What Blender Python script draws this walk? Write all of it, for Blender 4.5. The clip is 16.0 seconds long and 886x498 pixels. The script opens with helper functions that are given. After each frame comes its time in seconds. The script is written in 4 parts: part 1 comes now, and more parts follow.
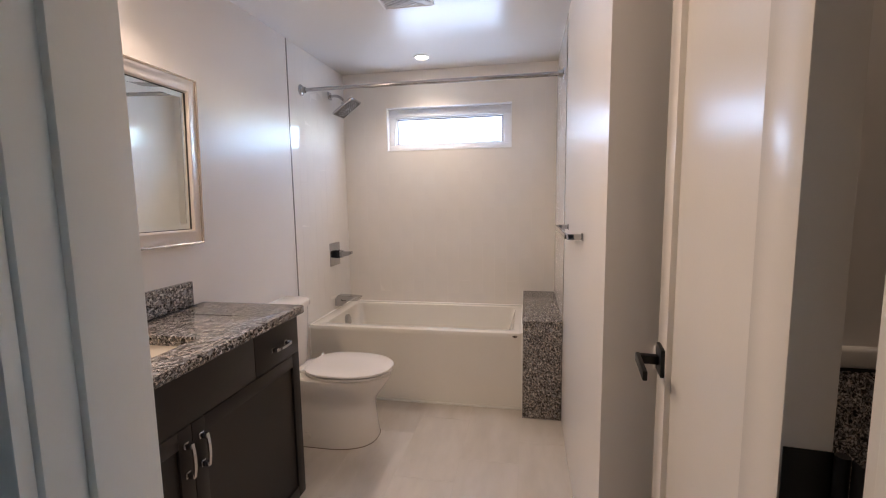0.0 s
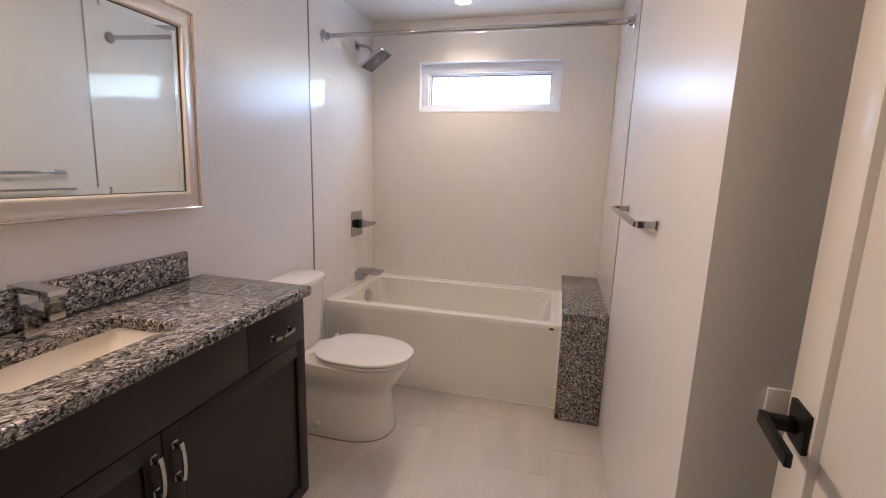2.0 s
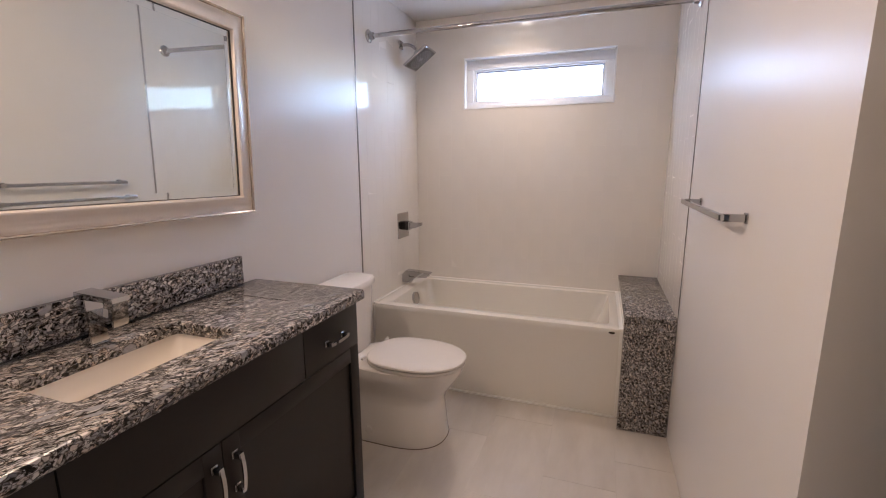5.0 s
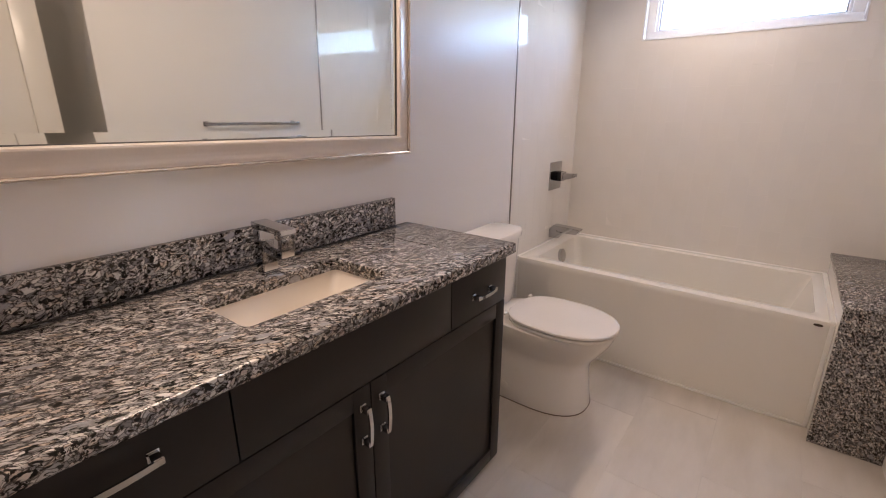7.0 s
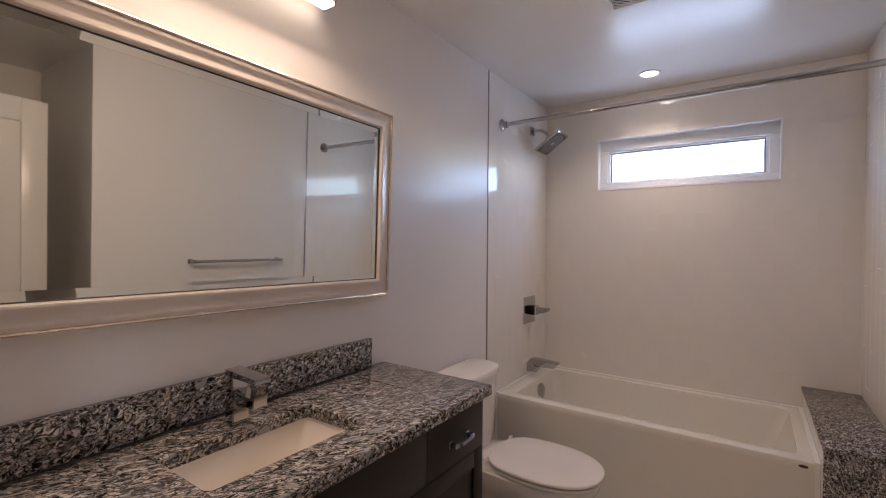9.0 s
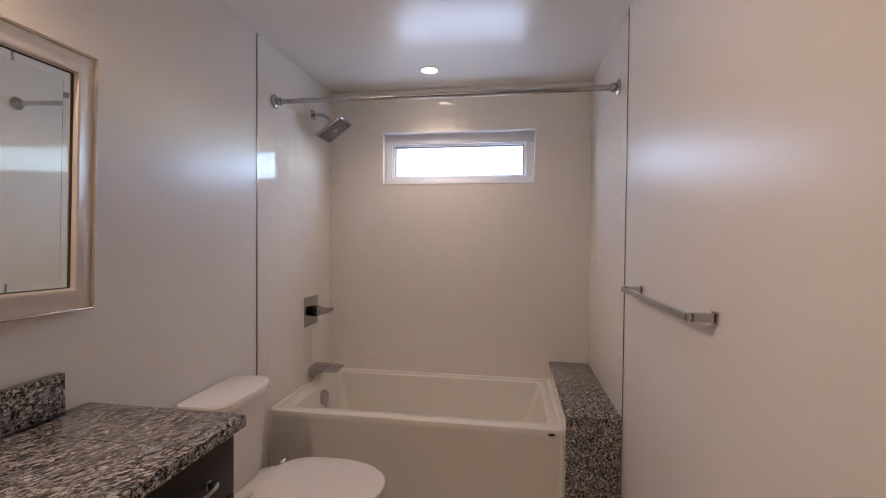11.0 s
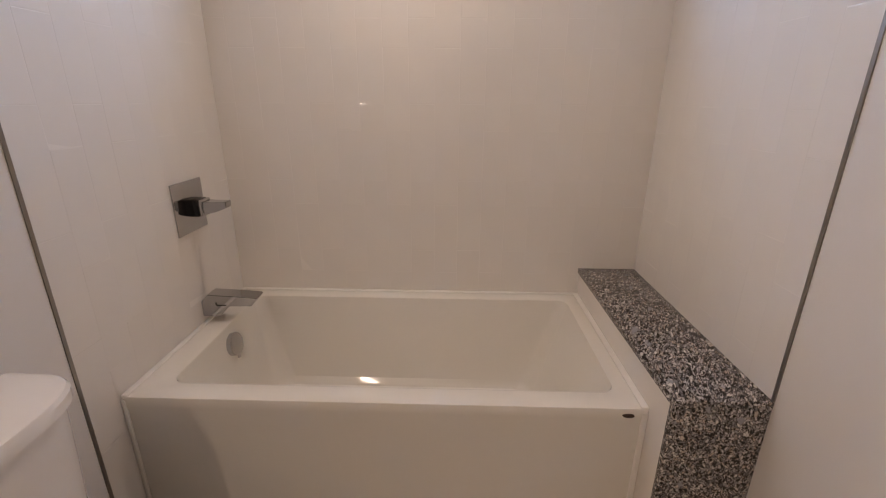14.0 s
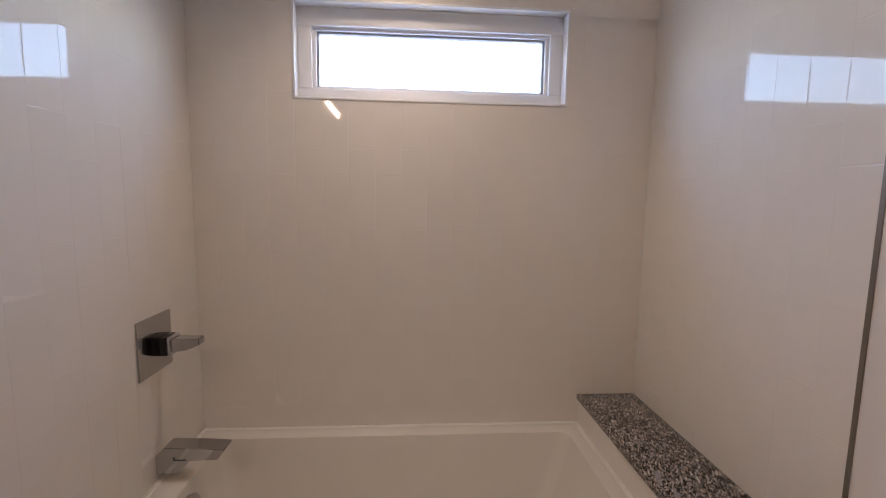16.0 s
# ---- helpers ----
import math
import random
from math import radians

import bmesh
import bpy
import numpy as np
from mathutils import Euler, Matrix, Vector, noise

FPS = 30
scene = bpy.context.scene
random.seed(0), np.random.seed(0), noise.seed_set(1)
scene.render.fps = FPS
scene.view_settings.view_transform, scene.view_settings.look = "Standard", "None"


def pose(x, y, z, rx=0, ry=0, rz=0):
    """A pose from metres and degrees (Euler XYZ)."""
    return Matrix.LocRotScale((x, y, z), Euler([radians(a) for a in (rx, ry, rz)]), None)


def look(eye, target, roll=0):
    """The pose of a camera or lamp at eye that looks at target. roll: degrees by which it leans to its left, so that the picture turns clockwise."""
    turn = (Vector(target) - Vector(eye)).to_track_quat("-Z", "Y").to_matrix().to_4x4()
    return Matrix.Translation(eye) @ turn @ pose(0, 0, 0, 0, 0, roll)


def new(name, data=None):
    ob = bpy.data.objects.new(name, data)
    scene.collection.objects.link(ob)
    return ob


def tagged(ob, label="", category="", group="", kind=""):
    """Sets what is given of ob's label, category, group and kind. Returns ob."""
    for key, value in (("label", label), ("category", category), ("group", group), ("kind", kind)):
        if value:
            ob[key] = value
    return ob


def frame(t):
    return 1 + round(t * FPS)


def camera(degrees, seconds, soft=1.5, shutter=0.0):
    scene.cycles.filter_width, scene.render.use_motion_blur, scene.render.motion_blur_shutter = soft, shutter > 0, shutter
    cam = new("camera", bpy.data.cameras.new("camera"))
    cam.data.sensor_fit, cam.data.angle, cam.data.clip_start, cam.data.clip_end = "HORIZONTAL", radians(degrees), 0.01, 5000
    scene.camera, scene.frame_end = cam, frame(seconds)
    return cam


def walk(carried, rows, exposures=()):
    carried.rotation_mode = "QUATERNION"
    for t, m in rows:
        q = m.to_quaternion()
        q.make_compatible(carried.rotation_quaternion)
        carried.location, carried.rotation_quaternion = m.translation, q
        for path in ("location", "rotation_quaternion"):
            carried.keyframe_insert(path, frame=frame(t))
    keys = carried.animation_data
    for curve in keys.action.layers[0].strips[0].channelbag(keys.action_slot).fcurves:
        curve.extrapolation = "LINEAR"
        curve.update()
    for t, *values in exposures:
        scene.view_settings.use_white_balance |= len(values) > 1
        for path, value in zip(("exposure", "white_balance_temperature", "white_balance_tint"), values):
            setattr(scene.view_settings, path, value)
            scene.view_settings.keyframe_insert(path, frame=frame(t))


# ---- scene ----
cam = camera(90.2, 16.0, soft=1.1)
PATH = [
    (0, (1.494, -3.549, 1.373), (1.124, -1.597, 1.144), -0.8),
    (0.5, (1.508, -3.467, 1.368), (1.145, -1.52, 1.097), 0.1),
    (1, (1.487, -3.373, 1.372), (1.111, -1.432, 1.07), 0.7),
    (1.5, (1.439, -3.275, 1.376), (1.003, -1.353, 1.039), 1.4),
    (2, (1.411, -3.227, 1.376), (0.922, -1.323, 1.005), 1.7),
    (2.5, (1.402, -3.213, 1.376), (0.883, -1.321, 0.987), 1.5),
    (3, (1.396, -3.213, 1.379), (0.862, -1.327, 0.981), 1.2),
    (3.5, (1.395, -3.217, 1.381), (0.852, -1.332, 0.99), 1.0),
    (6, (1.251, -3.104, 1.334), (0.353, -1.358, 0.952), -0.5),
    (6.5, (1.216, -3.076, 1.327), (0.121, -1.486, 0.805), 0.2),
    (7, (1.201, -3.068, 1.325), (0.036, -1.55, 0.744), 0.2),
    (7.5, (1.208, -3.072, 1.33), (0.04, -1.555, 0.752), 1.0),
    (8, (1.241, -3.105, 1.373), (0.025, -1.543, 1.084), 0.6),
    (8.5, (1.251, -3.123, 1.388), (0.024, -1.546, 1.299), 0.3),
    (9, (1.238, -3.101, 1.39), (0.095, -1.46, 1.366), 0.4),
    (9.5, (1.277, -3.088, 1.393), (0.36, -1.311, 1.383), 0.4),
    (10, (1.311, -3.069, 1.394), (0.657, -1.18, 1.382), 0.6),
    (12.5, (1.062, -2.257, 1.369), (0.922, -0.268, 1.213), -0.5),
    (13, (1.048, -2.032, 1.339), (0.931, -0.057, 1.042), -0.7),
    (13.5, (1.014, -1.904, 1.309), (0.925, 0.022, 0.779), -0.2),
    (14, (0.937, -1.791, 1.31), (0.89, 0.102, 0.667), 0.4),
    (14.5, (0.858, -1.706, 1.298), (0.896, 0.169, 0.603), 1.1),
    (15, (0.814, -1.668, 1.3), (0.925, 0.199, 0.592), 1.6),
    (15.5, (0.81, -1.668, 1.338), (0.939, 0.269, 0.859), 1.2),
    (16, (0.799, -1.682, 1.41), (0.94, 0.3, 1.181), 0.9),
]
walk(cam, [(t, look(eye, target, roll)) for t, eye, target, roll in PATH],
     exposures=[(0, 3.72, 6380, 12.5), (4, 3.79, 6320, 15.5), (5.9, 3.58, 6350, 15.5), (6.5, 3.65, 6320, 15.5), (7, 3.80, 6310, 15), (8, 3.70, 6320, 15.5), (8.5, 3.24, 6380, 16.5), (9, 3.13, 6430, 17), (12.5, 3.05, 6930, 17), (13.5, 3.03, 7030, 17.5), (14.3, 3.58, 6560, 13), (15.2, 3.56, 6570, 13), (16, 3.00, 6800, 16.5)])

# ---- world, sun and lamps ----
world = bpy.data.worlds.new("sky")
scene.world = world
world.use_nodes = True
wn = world.node_tree
sky = wn.nodes.new("ShaderNodeTexSky")
sky.sky_type = 'NISHITA'
sky.sun_disc = False
sky.sun_elevation = radians(42)
sky.sun_rotation = radians(-105)
sky.dust_density = 0.25
sky.ozone_density = 2.0
wn.links.new(sky.outputs[0], wn.nodes["Background"].inputs[0])
wn.nodes["Background"].inputs[1].default_value = 0.15


def lamp(name, kind, energy, color, m, **more):
    data = bpy.data.lights.new(name, kind)
    data.energy, data.color = energy, color
    if kind == 'AREA':
        data.shape = more.get("shape", 'RECTANGLE')
        data.size, data.size_y = more["size"], more.get("size_y", more["size"])
    if kind == 'SUN':
        data.angle = radians(0.5)
    if kind == 'SPOT':
        data.spot_size, data.spot_blend, data.shadow_soft_size = radians(more["cone"]), 0.8, more["size"]
    ob = new(name, data)
    ob.matrix_world = m
    return ob


lamp("sun", 'SUN', 3.0, (1.0, 0.95, 0.88), look((-9.7, -2.6, 9.0), (0, 0, 0)))
# the sky's light in the opening of the high window
lamp("window_daylight", 'AREA', 0.215, (0.38, 0.60, 1.0), look((0.872, 0.090, 1.9175), (0.872, -1.0, 1.9175)), size=0.846, size_y=0.186)
lamp("recessed_bulb", 'SPOT', 2.25, (1.0, 0.82, 0.68), look((0.745, -0.315, 2.372), (0.745, -0.315, 0)), cone=130, size=0.06)

lamp("vanity_glow", 'AREA', 1.22, (1.0, 0.765, 0.575), look((0.100, -2.42, 2.182), (0.72, -2.42, 1.70)), size=0.66, size_y=0.04)

# ---- materials ----


def nodes_of(name):
    m = bpy.data.materials.new(name)
    m.use_nodes = True
    nt = m.node_tree
    return m, nt, nt.nodes["Principled BSDF"]


def add(nt, kind, **props):
    n = nt.nodes.new(kind)
    for k, v in props.items():
        n.inputs[k].default_value = v
    return n


def ramp(nt, src, stops):
    r = nt.nodes.new("ShaderNodeValToRGB")
    while len(r.color_ramp.elements) < len(stops):
        r.color_ramp.elements.new(0.5)
    for e, (p, c) in zip(r.color_ramp.elements, stops):
        e.position, e.color = p, (*c, 1)
    nt.links.new(src, r.inputs[0])
    return r


def surface(name, color, rough=0.5, vary=0.04, scale=3.0, grain=120.0, bump=0.0, metal=0.0, rough_vary=0.08, coat=0.0, spec=0.5, random=0.0):
    """Paint, ceramic, metal: a base colour with a slow and a fine variation, smudged gloss and a fine relief."""
    m, nt, b = nodes_of(name)
    co = nt.nodes.new("ShaderNodeTexCoord")
    slow = add(nt, "ShaderNodeTexNoise", Scale=scale, Detail=4.0)
    fine = add(nt, "ShaderNodeTexNoise", Scale=grain, Detail=3.0)
    for n in (slow, fine):
        nt.links.new(co.outputs["Object"], n.inputs["Vector"])
    mix = add(nt, "ShaderNodeMath")
    mix.operation = 'MULTIPLY_ADD'
    nt.links.new(fine.outputs[0], mix.inputs[0])
    mix.inputs[1].default_value = 0.35
    nt.links.new(slow.outputs[0], mix.inputs[2])
    src = mix.outputs[0]
    if random:
        info = nt.nodes.new("ShaderNodeObjectInfo")
        r = add(nt, "ShaderNodeMath")
        r.operation = 'MULTIPLY_ADD'
        nt.links.new(info.outputs["Random"], r.inputs[0])
        r.inputs[1].default_value = random
        nt.links.new(src, r.inputs[2])
        src = r.outputs[0]
    lo = tuple(c * (1 - vary) for c in color)
    hi = tuple(min(1, c * (1 + vary)) for c in color)
    r = ramp(nt, src, [(0.35, lo), (1.0, hi)])
    nt.links.new(r.outputs[0], b.inputs["Base Color"])
    rr = add(nt, "ShaderNodeMapRange")
    rr.inputs["To Min"].default_value = max(0.02, rough - rough_vary)
    rr.inputs["To Max"].default_value = rough + rough_vary
    nt.links.new(slow.outputs[0], rr.inputs["Value"])
    nt.links.new(rr.outputs[0], b.inputs["Roughness"])
    b.inputs["Metallic"].default_value = metal
    b.inputs["Specular IOR Level"].default_value = spec
    b.inputs["Coat Weight"].default_value = coat
    b.inputs["Coat Roughness"].default_value = 0.05
    if bump:
        bp = add(nt, "ShaderNodeBump", Strength=1.0, Distance=bump)
        nt.links.new(fine.outputs[0], bp.inputs["Height"])
        nt.links.new(bp.outputs[0], b.inputs["Normal"])
    return m


def granite(name):
    """Polished granite: pale grey and cream flakes of about a centimetre in a black mica net, drawn out along one way, with rare plain grey lumps."""
    m, nt, b = nodes_of(name)
    co = nt.nodes.new("ShaderNodeTexCoord")
    mp = nt.nodes.new("ShaderNodeMapping")
    turn = nt.nodes.new("ShaderNodeMapping")
    turn.inputs["Rotation"].default_value = (0.15, 0.30, 0.50)
    mp.inputs["Scale"].default_value = (1.0, 0.36, 0.70)
    nt.links.new(co.outputs["Object"], turn.inputs[0])
    nt.links.new(turn.outputs[0], mp.inputs[0])

    def warped(source, scale, detail, amount):
        w = add(nt, "ShaderNodeTexNoise", Scale=scale, Detail=detail)
        nt.links.new(source, w.inputs["Vector"])
        mid = nt.nodes.new("ShaderNodeVectorMath")
        mid.operation = 'SUBTRACT'
        nt.links.new(w.outputs["Color"], mid.inputs[0])
        mid.inputs[1].default_value = (0.5, 0.5, 0.5)
        o = nt.nodes.new("ShaderNodeVectorMath")
        o.operation = 'MULTIPLY_ADD'
        nt.links.new(mid.outputs[0], o.inputs[0])
        o.inputs[1].default_value = (amount, amount, amount)
        nt.links.new(source, o.inputs[2])
        return o.outputs[0]

    p = warped(warped(mp.outputs[0], 38.0, 2.0, 0.022), 190.0, 2.0, 0.0055)
    cell = add(nt, "ShaderNodeTexVoronoi", Scale=150.0)
    edge = add(nt, "ShaderNodeTexVoronoi", Scale=150.0)
    edge.feature = 'DISTANCE_TO_EDGE'
    big = add(nt, "ShaderNodeTexVoronoi", Scale=46.0)
    mica = add(nt, "ShaderNodeTexNoise", Scale=170.0, Detail=3.0, Roughness=0.58, Distortion=0.7)
    fine = add(nt, "ShaderNodeTexNoise", Scale=520.0, Detail=3.0)
    blotch = add(nt, "ShaderNodeTexNoise", Scale=26.0, Detail=3.0)
    for n in (cell, edge, big, mica, fine, blotch):
        nt.links.new(p, n.inputs["Vector"])
    sep = nt.nodes.new("ShaderNodeSeparateColor")
    nt.links.new(cell.outputs["Color"], sep.inputs[0])
    flakes = ramp(nt, sep.outputs[0], [(0.0, (0.16, 0.155, 0.16)), (0.25, (0.34, 0.33, 0.325)), (0.50, (0.51, 0.485, 0.465)), (0.72, (0.68, 0.645, 0.61)), (0.88, (0.50, 0.42, 0.355)), (1.0, (0.36, 0.355, 0.365))])
    seam = ramp(nt, edge.outputs["Distance"], [(0.02, (0.22, 0.205, 0.20)), (0.12, (1, 1, 1))])
    net = ramp(nt, mica.outputs[0], [(0.415, (0.018, 0.016, 0.016)), (0.448, (0.12, 0.090, 0.076)), (0.482, (1, 1, 1))])
    sep2 = nt.nodes.new("ShaderNodeSeparateColor")
    nt.links.new(big.outputs["Color"], sep2.inputs[0])
    core = ramp(nt, big.outputs["Distance"], [(0.30, (1, 1, 1)), (0.42, (0, 0, 0))])
    pick = ramp(nt, sep2.outputs[1], [(0.92, (0, 0, 0)), (0.93, (1, 1, 1))])
    dark = ramp(nt, blotch.outputs[0], [(0.34, (0.25, 0.24, 0.25)), (0.50, (1, 1, 1))])

    def mix(mode, fac, a, c):
        n = nt.nodes.new("ShaderNodeMix")
        n.data_type, n.blend_type = 'RGBA', mode
        if isinstance(fac, float):
            n.inputs["Factor"].default_value = fac
        else:
            nt.links.new(fac, n.inputs["Factor"])
        for s, v in ((6, a), (7, c)):
            if isinstance(v, tuple):
                n.inputs[s].default_value = (*v, 1)
            else:
                nt.links.new(v, n.inputs[s])
        return n.outputs[2]

    c = mix('MULTIPLY', 1.0, flakes.outputs[0], seam.outputs[0])
    c = mix('MULTIPLY', 1.0, c, net.outputs[0])
    c = mix('MULTIPLY', 0.35, c, dark.outputs[0])
    c = mix('MIX', mix('MULTIPLY', 1.0, core.outputs[0], pick.outputs[0]), c, (0.30, 0.30, 0.315))
    speck = ramp(nt, fine.outputs[0], [(0.3, (0.6, 0.6, 0.6)), (0.7, (1.1, 1.1, 1.1))])
    c = mix('MULTIPLY', 0.6, c, speck.outputs[0])
    nt.links.new(c, b.inputs["Base Color"])
    b.inputs["Roughness"].default_value = 0.16
    return m


def glowing(name, color, strength):
    m, nt, b = nodes_of(name)
    b.inputs["Base Color"].default_value = (0.8, 0.8, 0.8, 1)
    b.inputs["Emission Color"].default_value = (*color, 1)
    b.inputs["Emission Strength"].default_value = strength
    return m


def floor_tile_material():
    m, nt, b = nodes_of("cream porcelain")
    co = nt.nodes.new("ShaderNodeTexCoord")
    info = nt.nodes.new("ShaderNodeObjectInfo")
    sh = nt.nodes.new("ShaderNodeVectorMath")
    sh.operation = 'MULTIPLY_ADD'
    nt.links.new(info.outputs["Random"], sh.inputs[0])
    sh.inputs[1].default_value = (9, 5, 3)
    nt.links.new(co.outputs["Object"], sh.inputs[2])
    mp = nt.nodes.new("ShaderNodeMapping")
    mp.inputs["Scale"].default_value = (5.0, 1.4, 1.0)
    nt.links.new(sh.outputs[0], mp.inputs[0])
    a = add(nt, "ShaderNodeTexNoise", Scale=1.6, Detail=7.0, Roughness=0.6)
    f = add(nt, "ShaderNodeTexNoise", Scale=60.0, Detail=3.0)
    nt.links.new(mp.outputs[0], a.inputs["Vector"])
    nt.links.new(co.outputs["Object"], f.inputs["Vector"])
    r = ramp(nt, a.outputs[0], [(0.3, (0.56, 0.51, 0.45)), (0.55, (0.63, 0.58, 0.52)), (0.75, (0.68, 0.63, 0.57))])
    nt.links.new(r.outputs[0], b.inputs["Base Color"])
    rr = add(nt, "ShaderNodeMapRange")
    rr.inputs["To Min"].default_value, rr.inputs["To Max"].default_value = 0.30, 0.42
    nt.links.new(a.outputs[0], rr.inputs["Value"])
    nt.links.new(rr.outputs[0], b.inputs["Roughness"])
    bp = add(nt, "ShaderNodeBump", Strength=1.0, Distance=0.0002)
    nt.links.new(f.outputs[0], bp.inputs["Height"])
    nt.links.new(bp.outputs[0], b.inputs["Normal"])
    return m


def glass_material():
    m, nt, b = nodes_of("window glass")
    b.inputs["Base Color"].default_value = (1, 1, 1, 1)
    b.inputs["Transmission Weight"].default_value = 1.0
    b.inputs["Roughness"].default_value = 0.0
    b.inputs["IOR"].default_value = 1.02
    return m


PAINT = surface("satin wall paint", (0.77, 0.74, 0.71), 0.302, 0.02, 1.5, 260, 0.00012, rough_vary=0.015, spec=0.42)
CEILING = surface("semi-gloss ceiling paint", (0.83, 0.81, 0.78), 0.235, 0.02, 1.2, 200, 0.00015, rough_vary=0.012, spec=1.0)
DOOR_PAINT = surface("white door enamel", (0.74, 0.70, 0.65), 0.24, 0.02, 2.0, 200, 0.00008, rough_vary=0.02)
TRIM_PAINT = surface("white trim enamel", (0.75, 0.73, 0.70), 0.36, 0.02, 2.0, 200, 0.00008, rough_vary=0.05)
TILE = surface("glazed white tile", (0.80, 0.765, 0.72), 0.035, 0.02, 2.5, 14, 0.00004, rough_vary=0.012, spec=0.40, random=0.03)
GROUT = surface("white grout", (0.80, 0.765, 0.72), 0.85, 0.06, 4, 300, 0.0003)
FLOOR_GROUT = surface("beige grout", (0.61, 0.565, 0.51), 0.9, 0.08, 4, 300, 0.0003)
FLOOR_TILE = floor_tile_material()
GRANITE = granite("flecked granite")
CABINET = surface("espresso lacquer", (0.013, 0.0105, 0.0098), 0.40, 0.18, 3.0, 90, 0.00006, rough_vary=0.06, spec=0.35)
CABINET_SHADE = surface("cabinet gap shade", (0.008, 0.007, 0.007), 0.7, 0.1, 3.0, 90)
PORCELAIN = surface("white porcelain", (0.80, 0.76, 0.71), 0.08, 0.015, 2.0, 60, 0.0, rough_vary=0.03)
SEAT = surface("white seat plastic", (0.78, 0.74, 0.70), 0.16, 0.015, 2.0, 60, 0.0)
ACRYLIC = surface("white tub acrylic", (0.80, 0.77, 0.71), 0.06, 0.02, 2.0, 60, 0.0, rough_vary=0.02)
SINK = surface("cream sink ceramic", (0.84, 0.78, 0.70), 0.12, 0.02, 3.0, 60, 0.0)
CHROME = surface("polished chrome", (0.48, 0.48, 0.49), 0.06, 0.03, 6.0, 80, 0.0, metal=1.0, rough_vary=0.03)
NOZZLE = surface("pale silicone nozzle", (0.50, 0.50, 0.50), 0.5, 0.1, 9, 80)
SPRAY = surface("dark chrome spray plate", (0.13, 0.13, 0.135), 0.16, 0.05, 6, 80, 0.0, metal=1.0, rough_vary=0.03)
REFLECT_BLACK = surface("black reflection colour", (0.006, 0.006, 0.007), 0.12, 0.2, 8, 200, spec=0.4)
BLACK = surface("matt black metal", (0.006, 0.006, 0.0065), 0.45, 0.2, 8, 200, 0.00005, spec=0.3)
EDGE_TRIM = surface("brushed tile trim", (0.30, 0.28, 0.26), 0.36, 0.08, 6, 200, 0.0, metal=1.0, rough_vary=0.05)
FRAME = surface("champagne silver leaf", (0.69, 0.62, 0.56), 0.37, 0.05, 5, 160, 0.00012, metal=0.45, rough_vary=0.06)
FRAME_GOLD = surface("pale gold bead", (0.74, 0.66, 0.58), 0.22, 0.06, 7, 160, 0.0, metal=0.7, rough_vary=0.03)
MIRROR = surface("mirror silver", (0.80, 0.83, 0.80), 0.022, 0.005, 2, 40, 0.0, metal=1.0, rough_vary=0.0)
DARK_LINE = surface("near-black line", (0.03, 0.028, 0.026), 0.6, 0.1, 8, 100)
LINE_BROWN = surface("brown foot line", (0.16, 0.11, 0.08), 0.7, 0.15, 8, 100)
BADGE = surface("dark badge metal", (0.10, 0.08, 0.07), 0.2, 0.15, 9, 100, metal=1.0, rough_vary=0.05)
CAULK = surface("white caulk", (0.82, 0.80, 0.76), 0.45, 0.04, 8, 100)
VINYL = surface("white window vinyl", (0.84, 0.85, 0.86), 0.36, 0.02, 3, 120, 0.0, rough_vary=0.05)
SPACER = surface("grey glazing bead", (0.33, 0.33, 0.35), 0.4, 0.05, 3, 120, 0.0)
GLASS = glass_material()
LAMP_GLASS = glowing("lit diffuser", (1.0, 0.82, 0.62), 0.45)
CAN_GLASS = glowing("lit lens", (1.0, 0.90, 0.78), 3.0)
VENT_SHADE = surface("vent shadow gap", (0.006, 0.006, 0.006), 0.8, 0.1, 4, 100)
PLASTIC = surface("white vent plastic", (0.78, 0.77, 0.75), 0.35, 0.02, 4, 100)
STUCCO = surface("pale stucco", (0.55, 0.53, 0.50), 0.9, 0.08, 1.5, 60, 0.002)
SHINGLE = surface("pale roof shingle", (0.42, 0.42, 0.43), 0.9, 0.15, 2.0, 30, 0.003)
EARTH = surface("dry ground", (0.24, 0.22, 0.18), 0.95, 0.2, 0.5, 20, 0.01)

# ---- mesh helpers ----


def box(bm, x0, x1, y0, y1, z0, z1, bevel=0.0, segments=2):
    r = bmesh.ops.create_cube(bm, size=1.0, matrix=Matrix.LocRotScale(((x0 + x1) / 2, (y0 + y1) / 2, (z0 + z1) / 2), None, (x1 - x0, y1 - y0, z1 - z0)))
    if bevel:
        es = list({e for v in r["verts"] for e in v.link_edges})
        bmesh.ops.bevel(bm, geom=es, offset=bevel, segments=segments, affect='EDGES', profile=0.5)
    return bm


def boxes(*rows, bevel=0.0, segments=2):
    bm = bmesh.new()
    for r in rows:
        b2 = bmesh.new()
        box(b2, *r, bevel=bevel, segments=segments)
        me = bpy.data.meshes.new("tmp")
        b2.to_mesh(me)
        b2.free()
        bm.from_mesh(me)
        bpy.data.meshes.remove(me)
    return bm


